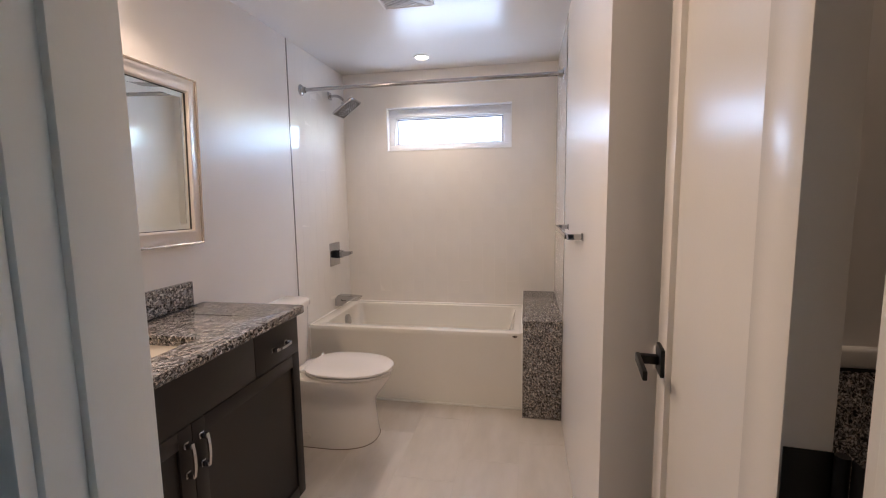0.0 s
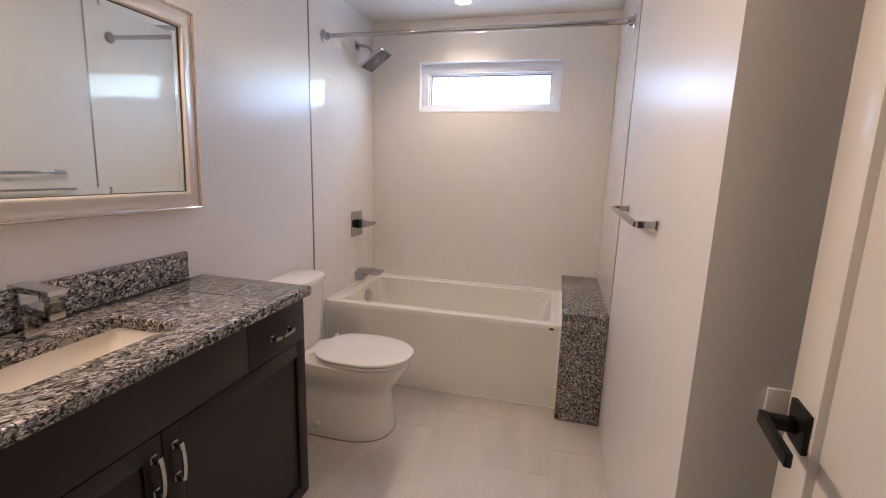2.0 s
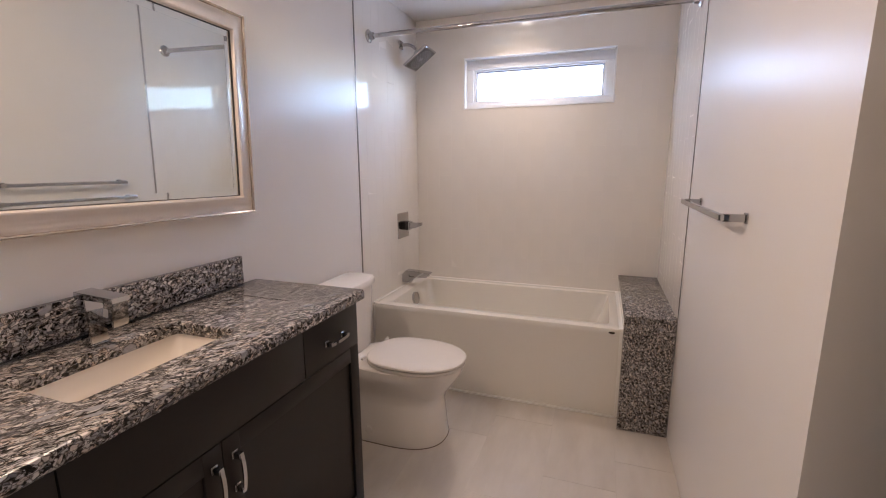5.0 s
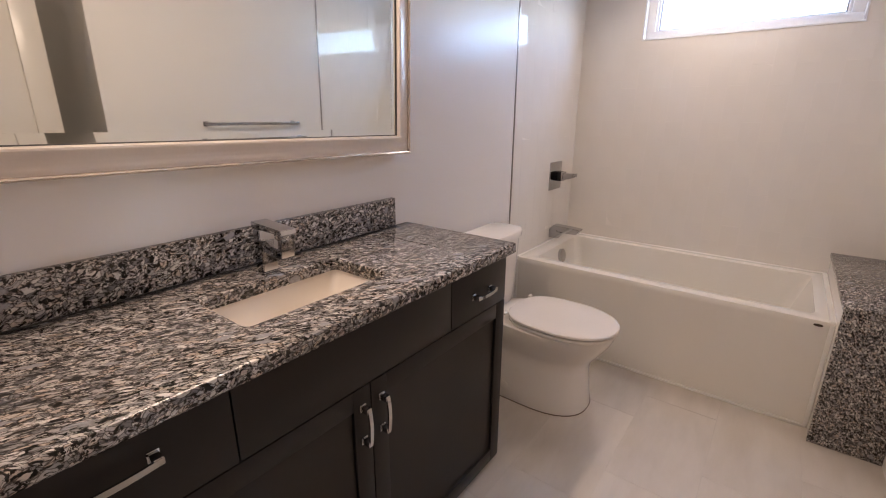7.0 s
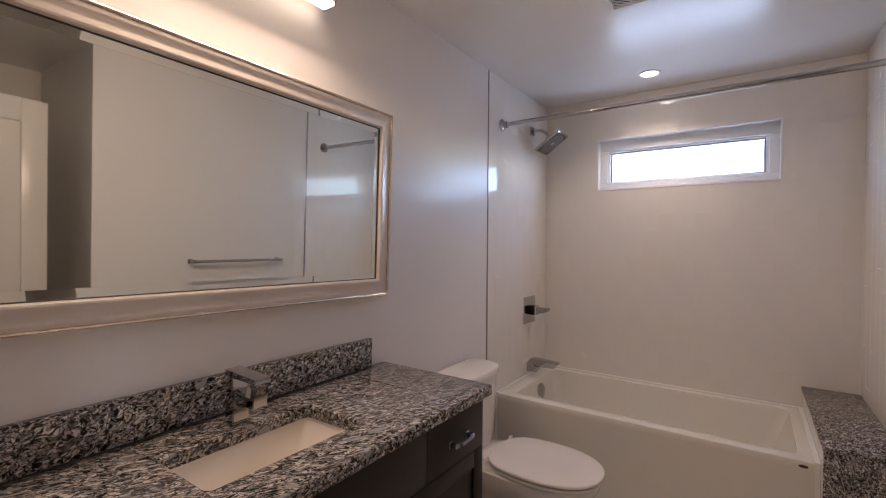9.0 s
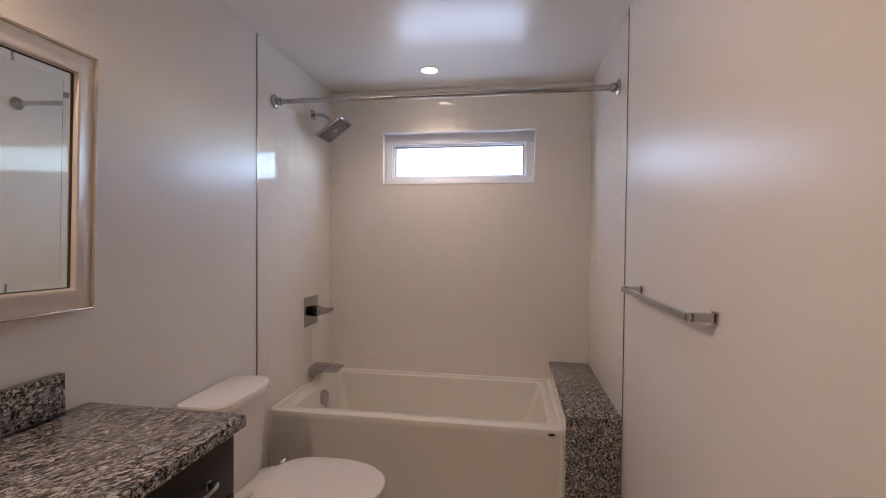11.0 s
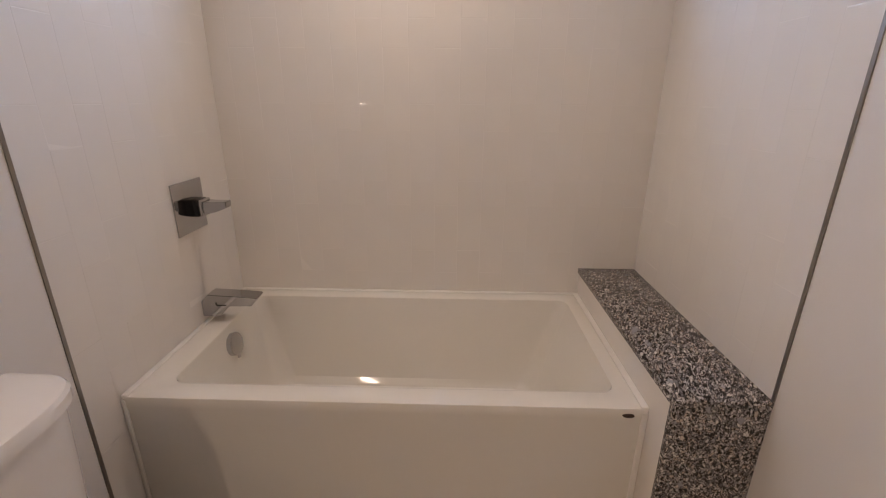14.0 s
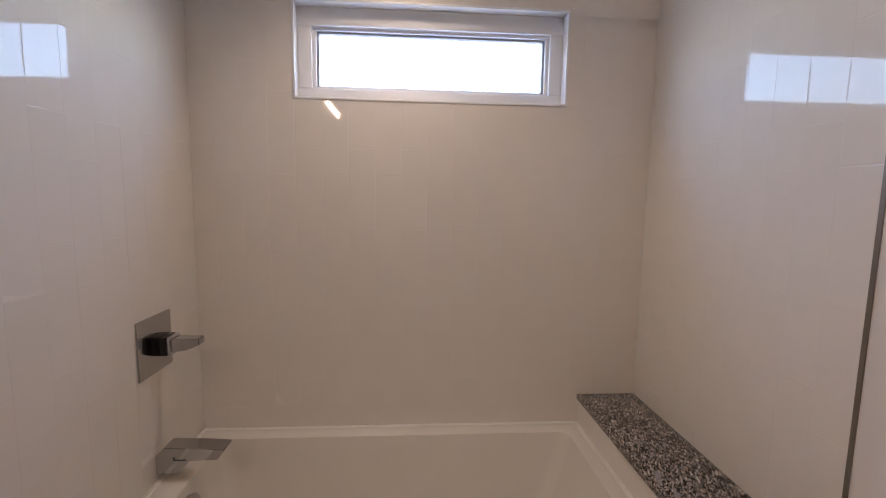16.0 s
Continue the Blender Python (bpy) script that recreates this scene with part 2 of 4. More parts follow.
def tube(bm, pts, radius, sides=20, caps=True):
    """A round bar along a line of points; radius may be a list."""
    pts = [Vector(p) for p in pts]
    rs = radius if isinstance(radius, (list, tuple)) else [radius] * len(pts)
    rings = []
    side = None
    for i, p in enumerate(pts):
        d = (pts[min(i + 1, len(pts) - 1)] - pts[max(i - 1, 0)]).normalized()
        if side is None:
            side = d.orthogonal().normalized()
        side = (side - side.dot(d) * d).normalized()
        up = d.cross(side)
        rings.append([bm.verts.new(p + rs[i] * (math.cos(a) * side + math.sin(a) * up)) for a in (2 * math.pi * k / sides for k in range(sides))])
    for a, b in zip(rings, rings[1:]):
        for k in range(sides):
            bm.faces.new((a[k], a[(k + 1) % sides], b[(k + 1) % sides], b[k]))
    if caps:
        bm.faces.new(rings[0][::-1])
        bm.faces.new(rings[-1])
    bmesh.ops.recalc_face_normals(bm, faces=bm.faces)
    return bm


def loft(bm, rings, cap_first=True, cap_last=True):
    """Skin rings of equal length."""
    vs = [[bm.verts.new(p) for p in ring] for ring in rings]
    n = len(vs[0])
    for a, b in zip(vs, vs[1:]):
        for k in range(n):
            bm.faces.new((a[k], a[(k + 1) % n], b[(k + 1) % n], b[k]))
    if cap_first:
        bm.faces.new(vs[0][::-1])
    if cap_last:
        bm.faces.new(vs[-1])
    bmesh.ops.recalc_face_normals(bm, faces=bm.faces)
    return bm


def link(name, bm, material, smooth=True):
    me = bpy.data.meshes.new(name)
    bm.to_mesh(me)
    bm.free()
    me.materials.append(material)
    ob = new(name, me)
    if smooth:
        # broad flat faces stay flat, so that only the eased edges and curves are shaded round
        keep_round = name in ("shell", "basin", "bowl", "tank", "tank_lid", "lid", "seat")
        for p in me.polygons:
            p.use_smooth = keep_round or p.area < 0.0004
        me.set_sharp_from_angle(angle=radians(35))
    return ob


def part(name, bm, material, parent, label=""):
    ob = link(name, bm, material)
    ob.parent = parent
    if label:
        tagged(ob, label)
    return ob


def thing(name, label, category, at=(0, 0, 0), group="", kind=""):
    ob = new(name)
    ob.location = at
    return tagged(ob, label, category, group, kind)


def local(parent, bm):
    """Moves a mesh built in world places into its parent's space."""
    bmesh.ops.translate(bm, verts=bm.verts, vec=-Vector(parent.location))
    return bm


def rounded(cx, cy, hx, hy, r, z, n=8):
    """A rounded rectangle as a ring of points."""
    ring = []
    for qx, qy, a0 in ((1, 1, 0), (-1, 1, 90), (-1, -1, 180), (1, -1, 270)):
        for k in range(n):
            a = radians(a0 + 90 * k / (n - 1))
            ring.append((cx + qx * (hx - r) + r * math.cos(a), cy + qy * (hy - r) + r * math.sin(a), z))
    return ring


# ---- setting ----
W, CEIL, STRIP, ENTRY, RETURN, RECESS = 1.715, 2.385, -0.873, -3.13, -2.245, 2.62
JL, JR = 1.07, 1.785          # doorway between its jambs
WX0, WX1, WZ0, WZ1 = 0.372, 1.372, 1.765, 2.10   # window opening


def setting(name, bm, material, label, category):
    return tagged(link(name, bm, material, smooth=False), label, category, kind="structure")


floor = setting("floor", boxes((-0.12, 2.74, -3.25, 0.15, -0.15, -0.0014)), FLOOR_GROUT, "cream porcelain tile floor with thin beige grout", "floor")
setting("floor_hall", boxes((-1.6, 4.1, -6.0, -3.25, -0.15, -0.003)), FLOOR_TILE, "plain pale floor outside the bathroom", "floor")
wall_left = setting("wall_left", boxes((-0.12, 0.0, -3.13, STRIP, 0, CEIL), (-0.12, -0.010, STRIP, 0.0, 0, CEIL)), PAINT, "off-white satin painted wall, tiled beside the tub", "wall")
wall_right = setting("wall_right", boxes((W, W + 0.10, RETURN, STRIP, 0, CEIL), (W + 0.010, W + 0.10, STRIP, 0.0, 0, CEIL), (W + 0.10, RECESS + 0.12, RETURN, RETURN + 0.10, 0, CEIL)), PAINT, "off-white satin painted wall with a return corner", "wall")
wall_back = setting("wall_back", boxes((-0.12, WX0, 0.010, 0.15, 0, CEIL), (WX1, W + 0.10, 0.010, 0.15, 0, CEIL), (WX0, WX1, 0.010, 0.15, 0, WZ0), (WX0, WX1, 0.010, 0.15, WZ1, CEIL)), PAINT, "tiled white wall with a small high window", "wall")
setting("wall_recess", boxes((RECESS, RECESS + 0.12, -3.25, RETURN, 0, CEIL)), PAINT, "beige painted wall behind the open door", "wall")
setting("wall_entry", boxes((-0.12, JL - 0.02, -3.25, ENTRY, 0, CEIL), (JR + 0.02, RECESS, -3.25, ENTRY, 0, CEIL), (JL - 0.02, JR + 0.02, -3.25, ENTRY, 2.06, CEIL)), PAINT, "white painted wall around the bathroom doorway", "wall")
setting("ceiling", boxes((-0.12, RECESS + 0.12, -3.25, 0.15, CEIL, CEIL + 0.12)), CEILING, "smooth white semi-gloss ceiling", "ceiling")
# unseen hall shell, added to hold back the sky; its slot lights the jamb
setting("ceiling_hall", boxes((-1.6, 4.1, -6.0, -3.25, CEIL, CEIL + 0.12)), CEILING, "unseen white ceiling added over the hall", "ceiling")
setting("wall_hall", boxes((-1.72, -1.6, -6.12, -3.13, 0, CEIL), (4.1, 4.22, -6.12, -4.38, 0, CEIL), (4.1, 4.22, -4.02, -3.13, 0, CEIL), (4.1, 4.22, -4.38, -4.02, 0, 1.0), (4.1, 4.22, -4.38, -4.02, 2.05, CEIL), (-1.6, 4.1, -6.12, -6.0, 0, CEIL), (-1.6, -0.12, -3.25, -3.13, 0, CEIL), (RECESS + 0.12, 4.1, -3.25, -3.13, 0, CEIL)), PAINT, "unseen white hall walls added with a narrow opening for daylight", "wall")


def casing(name, x0, x1):
    """Jamb lining and flat casing of one side of the doorway."""
    ob = thing(name, "white enamelled door jamb with flat casing", "door frame", (x0, -3.19, 0), kind="structure")
    part("jamb", local(ob, boxes((min(x0, x1), max(x0, x1), -3.252, -3.128, 0, 2.06), bevel=0.002)), TRIM_PAINT, ob)
    s = 1 if x1 > x0 else -1
    c, d2 = x0, x0 - s * 0.011
    part("door_stop", local(ob, boxes((min(c, d2), max(c, d2), -3.215, -3.155, 0, 2.039), bevel=0.002)), TRIM_PAINT, ob)
    a, b = x0 + s * 0.006, x0 + s * 0.075
    part("casing", local(ob, boxes((min(a, b), max(a, b), -3.268, -3.2525, 0, 2.12), bevel=0.003)), TRIM_PAINT, ob)
    return ob


casing("door_frame_1", JL, JL - 0.019)
casing("door_frame_2", JR, JR + 0.019)
head = thing("door_frame_3", "white enamelled door head lining", "door frame", (1.43, -3.19, 2.04), kind="structure")
part("jamb", local(head, boxes((JL + 0.001, JR - 0.001, -3.252, -3.128, 2.04, 2.059), bevel=0.002)), TRIM_PAINT, head)
part("casing", local(head, boxes((JL - 0.075, JR + 0.075, -3.270, -3.2545, 2.052, 2.125), bevel=0.003)), TRIM_PAINT, head)

# metal edge of the tile on both sides
for n, x0, x1 in (("trim_1", -0.008, 0.003), ("trim_2", W - 0.003, W + 0.008)):
    setting(n, boxes((x0, x1, STRIP - 0.011, STRIP - 0.001, 0.0 if n == "trim_1" else 0.625, CEIL - 0.001)), EDGE_TRIM, "slim dark metal tile edge strip", "trim")

# ---- window ----
window = thing("window_1", "white vinyl fixed window set high in the tiled wall", "window", (0.872, 0.06, WZ0), kind="structure")


def ring_frame(x0, x1, z0, z1, w, y0, y1, bevel=0.003, low=None, high=None):
    """Four bars round an opening; the lower and upper ones may be thinner or thicker."""
    low, high = low or w, high or w
    return boxes((x0, x1, y0, y1, z0, z0 + low), (x0, x1, y0, y1, z1 - high, z1), (x0, x0 + w, y0, y1, z0 + low, z1 - high), (x1 - w, x1, y0, y1, z0 + low, z1 - high), bevel=bevel)


GZ0, GZ1 = WZ0 + 0.044, WZ1 - 0.068
part("window_frame", local(window, ring_frame(WX0 + 0.003, WX1 - 0.003, WZ0 + 0.003, WZ1 - 0.003, 0.050, 0.045, 0.11, low=0.041, high=0.065)), VINYL, window)
part("glazing_bead", local(window, ring_frame(WX0 + 0.053, WX1 - 0.053, GZ0, GZ1, 0.014, 0.060, 0.10, 0.002, low=0.008, high=0.012)), VINYL, window)
part("spacer", local(window, ring_frame(WX0 + 0.067, WX1 - 0.067, GZ0 + 0.008, GZ1 - 0.012, 0.008, 0.072, 0.098, 0.001, low=0.006)), SPACER, window)
part("reveal", local(window, ring_frame(WX0 - 0.006, WX1 + 0.006, WZ0 - 0.006, WZ1 + 0.006, 0.009, -0.003, 0.148, 0.002)), VINYL, window, "white edge trim lining the opening")
pane = part("pane", local(window, boxes((WX0 + 0.07, WX1 - 0.07, 0.082, 0.086, GZ0 + 0.010, GZ1 - 0.014))), GLASS, window, "clear glass")
pane.visible_shadow = False

# ---- tub, ledge ----
TY, TZ, LX, LZ, LY = -0.770, 0.506, 1.478, 0.624, -0.885
tub = thing("bathtub", "white acrylic alcove bathtub with a flat apron", "bathtub", (0.74, -0.385, 0))


def tub_shell():
    """Rim, rolled edges and hollow as one skin."""
    bm = bmesh.new()
    cx, cy, hx, hy = LX / 2 + 0.001, TY / 2, LX / 2 - 0.003, -TY / 2 - 0.002
    ix0, ix1, iy0, iy1 = 0.100, 1.415, -0.690, -0.075
    icx, icy, ihx, ihy = (ix0 + ix1) / 2, (iy0 + iy1) / 2, (ix1 - ix0) / 2, (iy1 - iy0) / 2
    rings = [rounded(cx, cy, hx - 0.004, hy - 0.004, 0.004, 0.001),
             rounded(cx, cy, hx - 0.004, hy - 0.004, 0.004, TZ - 0.045),
             rounded(cx, cy, hx, hy, 0.006, TZ - 0.034),
             rounded(cx, cy, hx, hy, 0.006, TZ - 0.012),
             rounded(cx, cy, hx - 0.003, hy - 0.003, 0.006, TZ - 0.003),
             rounded(cx, cy, hx - 0.012, hy - 0.012, 0.006, TZ),
             rounded(icx, icy, ihx + 0.010, ihy + 0.010, 0.040, TZ),
             rounded(icx, icy, ihx + 0.002, ihy + 0.002, 0.040, TZ - 0.004),
             rounded(icx, icy, ihx, ihy, 0.042, TZ - 0.014),
             rounded(icx - 0.020, icy, ihx - 0.055, ihy - 0.020, 0.060, 0.26),
             rounded(icx - 0.030, icy, ihx - 0.095, ihy - 0.040, 0.080, 0.13),
             rounded(icx - 0.030, icy, ihx - 0.120, ihy - 0.065, 0.070, 0.105),
             rounded(icx - 0.030, icy, ihx - 0.170, ihy - 0.110, 0.060, 0.100)]
    return loft(bm, rings)


part("shell", local(tub, tub_shell()), ACRYLIC, tub)
badge = bmesh.new()
bmesh.ops.create_cone(badge, cap_ends=True, segments=24, radius1=0.5, radius2=0.46, depth=1.0, matrix=Matrix.LocRotScale((1.428, TY - 0.0005, 0.484), Euler((radians(90), 0, 0)), (0.034, 0.012, 0.004)))
part("badge", local(tub, badge), BADGE, tub, "small dark oval metal badge")
over = bmesh.new()
tube(over, [(0.1085, -0.350, 0.428), (0.126, -0.350, 0.4315), (0.129, -0.350, 0.432)], [0.044, 0.044, 0.038], 28)
plate = part("overflow_plate", local(tub, over), CHROME, tub, "round chrome overflow cover")
part("overflow_lever", local(tub, boxes((0.123, 0.132, -0.356, -0.344, 0.372, 0.394), bevel=0.002)), CHROME, plate)
drain = bmesh.new()
tube(drain, [(0.30, -0.39, 0.100), (0.30, -0.39, 0.104)], [0.035, 0.030], 28)
part("drain", local(tub, drain), CHROME, tub)
part("caulk", local(tub, boxes((0.004, LX - 0.004, TY - 0.011, TY + 0.002, 0.0, 0.011), bevel=0.002)), CAULK, tub)
part("caulk", local(tub, boxes((0.004, LX - 0.004, -0.018, -0.001, TZ - 0.012, TZ + 0.004), bevel=0.003)), CAULK, tub)
part("caulk", local(tub, boxes((0.001, 0.018, TY + 0.004, -0.01, TZ - 0.012, TZ + 0.004), bevel=0.003)), CAULK, tub)

part("caulk", local(tub, boxes((0.001, 0.012, TY - 0.001, TY + 0.02, 0.001, TZ - 0.012), bevel=0.002)), CAULK, tub)
part("caulk", local(tub, boxes((LX - 0.012, LX + 0.0035, TY - 0.001, TY + 0.02, 0.001, TZ - 0.012), bevel=0.002)), CAULK, tub)

ledge = thing("granite_ledge", "low shower ledge clad in flecked granite at the tub end", "ledge", (1.6, -0.44, 0))
part("core", local(ledge, boxes((LX + 0.004, W - 0.001, LY + 0.022, -0.001, 0, LZ - 0.021))), TILE, ledge, "white tiled side")
part("top_slab", local(ledge, boxes((LX - 0.003, W - 0.001, LY, -0.001, LZ - 0.020, LZ), bevel=0.0015)), GRANITE, ledge, "polished granite top")
part("front_slab", local(ledge, boxes((LX, W - 0.001, LY + 0.001, LY + 0.021, 0.001, LZ - 0.021), bevel=0.0015)), GRANITE, ledge, "polished granite front")
part("caulk", local(ledge, boxes((LX - 0.016, LX + 0.006, TY + 0.004, -0.002, TZ - 0.012, TZ + 0.004), bevel=0.003)), CAULK, ledge)

# ---- vanity ----
CT, CX, CR_, CLEFT = 0.905, 0.512, -1.752, -3.127
CAB0, CAB1 = -3.105, -1.770
FX = 0.485
SX0, SX1, SY0, SY1 = 0.156, 0.380, -2.662, -2.250
vanity = thing("vanity_cabinet", "espresso bathroom vanity with shaker doors and chrome pulls", "vanity", (0.25, -2.43, 0))
part("body", local(vanity, boxes((0.002, FX - 0.022, CAB0, CAB0 + 0.018, 0, CT - 0.036), (0.002, FX - 0.022, CAB1 - 0.018, CAB1, 0, CT - 0.036), (0.002, FX - 0.022, CAB0 + 0.018, CAB1 - 0.018, 0.08, 0.098), (0.002, 0.014, CAB0 + 0.018, CAB1 - 0.018, 0.098, CT - 0.036), bevel=0.001)), CABINET, vanity)
# shade of the gaps and toe space is put into a near-black colour
part("face_frame", local(vanity, boxes((FX - 0.0219, FX - 0.0205, CAB0, CAB1, 0.012, CT - 0.037))), CABINET_SHADE, vanity)
part("toe_board", local(vanity, boxes((FX - 0.10, FX - 0.09, CAB0 + 0.018, CAB1 - 0.018, 0.0, 0.08))), CABINET_SHADE, vanity)
GAP = 0.003


def slab_front(name, y0, y1, z0, z1):
    return part(name, local(vanity, boxes((FX - 0.020, FX, y0 + GAP / 2, y1 - GAP / 2, z0 + GAP / 2, z1 - GAP / 2), bevel=0.0015)), CABINET, vanity)


def shaker_front(name, y0, y1, z0, z1, w=0.055):
    y0, y1, z0, z1 = y0 + GAP / 2, y1 - GAP / 2, z0 + GAP / 2, z1 - GAP / 2
    d = part(name, local(vanity, boxes((FX - 0.018, FX - 0.009, y0 + 0.004, y1 - 0.004, z0 + 0.004, z1 - 0.004))), CABINET, vanity, "recessed shaker panel door")
    for a, b in ((y0, y0 + w), (y1 - w, y1)):
        part("stile", local(vanity, boxes((FX - 0.020, FX, a, b, z0, z1), bevel=0.0015)), CABINET, d)
    for a, b in ((z0, z0 + w), (z1 - w, z1)):
        part("rail", local(vanity, boxes((FX - 0.020, FX - 0.0002, y0 + w, y1 - w, a, b), bevel=0.001)), CABINET, d)
    return d


def pull(parent, y, z, length, upright):
    """A chrome pull: two square feet and a flat, gently bowed bar."""
    h = length / 2
    for s in (-1, 1):
        c = (y, z + s * (h - 0.008)) if upright else (y + s * (h - 0.008), z)
        part("pull_foot", local(vanity, boxes((FX + 0.0003, FX + 0.004, c[0] - 0.010, c[0] + 0.010, c[1] - 0.010, c[1] + 0.010), (FX + 0.003, FX + 0.026, c[0] - 0.0075, c[0] + 0.0075, c[1] - 0.0075, c[1] + 0.0075), bevel=0.0015)), CHROME, parent)
    bm = bmesh.new()
    rings = []
    for k in range(13):
        u = -1 + 2 * k / 12
        out = FX + 0.030 - 0.006 * u * u
        a, t = 0.0055, 0.0022
        for_ring = []
        for da, dt in ((-a, -t), (a, -t), (a, t), (-a, t)):
            for_ring.append((out + dt, y + da, z + u * h) if upright else (out + dt, y + u * h, z + da))
        rings.append(for_ring)
    loft(bm, rings)
    part("pull", local(vanity, bm), CHROME, parent, "chrome bar pull")


ZD, ZB, ZT = 0.695, 0.020, CT - 0.040
YL, YR, YM = -2.760, -2.092, -2.427
d = slab_front("drawer", CAB0, YL, ZD, ZT)
pull(d, (CAB0 + YL) / 2 - 0.026, 0.806, 0.150, False)
slab_front("false_front", YL, YR, ZD, ZT)
d = slab_front("drawer", YR, CAB1, ZD, ZT)
pull(d, (YR + CAB1) / 2 + 0.005, 0.770, 0.112, False)
d = shaker_front("door", CAB0, YM, ZB, ZD)
pull(d, YM - 0.030, 0.592, 0.110, True)
d = shaker_front("door", YM, CAB1, ZB, ZD)
pull(d, YM + 0.034, 0.592, 0.110, True)

counter = thing("countertop", "flecked grey granite countertop with a rectangular sink cut-out", "countertop", (0.25, -2.43, CT - 0.036))


def counter_slab():
    """Slab with a rounded cut-out and an eased front edge."""
    bm = bmesh.new()
    cx, cy = (SX0 + SX1) / 2, (SY0 + SY1) / 2
    ox, oy = (0.002 + CX) / 2, (CLEFT + CR_) / 2
    hx, hy = (CX - 0.002) / 2, (CR_ - CLEFT) / 2
    t, u = CT, CT - 0.036
    rings = [rounded(cx, cy, (SX1 - SX0) / 2, (SY1 - SY0) / 2, 0.018, u),
             rounded(cx, cy, (SX1 - SX0) / 2, (SY1 - SY0) / 2, 0.018, t - 0.003),
             rounded(cx, cy, (SX1 - SX0) / 2 + 0.003, (SY1 - SY0) / 2 + 0.003, 0.020, t),
             rounded(ox, oy, hx - 0.005, hy - 0.005, 0.006, t),
             rounded(ox, oy, hx - 0.0015, hy - 0.0015, 0.006, t - 0.002),
             rounded(ox, oy, hx, hy, 0.006, t - 0.006),
             rounded(ox, oy, hx, hy, 0.006, u + 0.004),
             rounded(ox, oy, hx - 0.003, hy - 0.003, 0.006, u)]
    rings.append(rings[0])
    loft(bm, rings, False, False)
    bmesh.ops.remove_doubles(bm, verts=bm.verts, dist=1e-6)
    return bm


part("slab", local(counter, counter_slab()), GRANITE, counter)
part("seam", local(counter, boxes((0.03, 0.33, -1.965, -1.9635, CT - 0.001, CT + 0.0004))), DARK_LINE, counter, "fine dark seam across the stone")
splash = thing("backsplash", "low flecked granite backsplash along the wall", "backsplash", (0.01, -2.48, CT))
part("slab", local(splash, boxes((0.002, 0.023, CLEFT, -1.838, CT + 0.001, CT + 0.112), bevel=0.0015)), GRANITE, splash)
part("caulk", local(splash, boxes((0.0235, 0.0265, CLEFT + 0.002, -1.84, CT + 0.0005, CT + 0.004))), DARK_LINE, splash, "dark joint at the counter")

sink = thing("sink", "cream rectangular undermount sink with sloping sides", "sink", ((SX0 + SX1) / 2, (SY0 + SY1) / 2, CT - 0.18))


def basin():
    bm = bmesh.new()
    cx, cy, hx, hy = (SX0 + SX1) / 2, (SY0 + SY1) / 2, (SX1 - SX0) / 2, (SY1 - SY0) / 2
    z = CT - 0.037
    rings = [rounded(cx, cy, hx + 0.030, hy + 0.030, 0.03, z), rounded(cx, cy, hx + 0.006, hy + 0.006, 0.024, z),
             rounded(cx, cy, hx + 0.004, hy + 0.002, 0.024, z - 0.010), rounded(cx, cy, hx - 0.010, hy - 0.022, 0.026, z - 0.07),
             rounded(cx, cy, hx - 0.022, hy - 0.055, 0.030, z - 0.115), rounded(cx, cy, hx - 0.050, hy - 0.090, 0.030, z - 0.128),
             rounded(cx, cy, 0.02, 0.02, 0.019, z - 0.132)]
    outer = [rounded(cx, cy, 0.03, 0.03, 0.02, z - 0.142), rounded(cx, cy, hx - 0.005, hy - 0.05, 0.03, z - 0.125), rounded(cx, cy, hx + 0.012, hy + 0.010, 0.03, z - 0.012), rounded(cx, cy, hx + 0.030, hy + 0.030, 0.03, z - 0.010)]
    loft(bm, rings + outer, False, False)
    rim_a = rounded(cx, cy, hx + 0.030, hy + 0.030, 0.03, z - 0.010)
    rim_b = rounded(cx, cy, hx + 0.030, hy + 0.030, 0.03, z)
    loft(bm, [rim_a, rim_b], False, False)
    bmesh.ops.remove_doubles(bm, verts=bm.verts, dist=1e-6)
    bmesh.ops.recalc_face_normals(bm, faces=bm.faces)
    return bm


part("basin", local(sink, basin()), SINK, sink)
bm = bmesh.new()
tube(bm, [((SX0 + SX1) / 2, (SY0 + SY1) / 2, CT - 0.172), ((SX0 + SX1) / 2, (SY0 + SY1) / 2, CT - 0.166)], [0.024, 0.020], 24)
part("drain", local(sink, bm), CHROME, sink, "round chrome drain")

faucet = thing("faucet", "square chrome single-handle basin faucet", "faucet", (0.105, -2.442, CT))


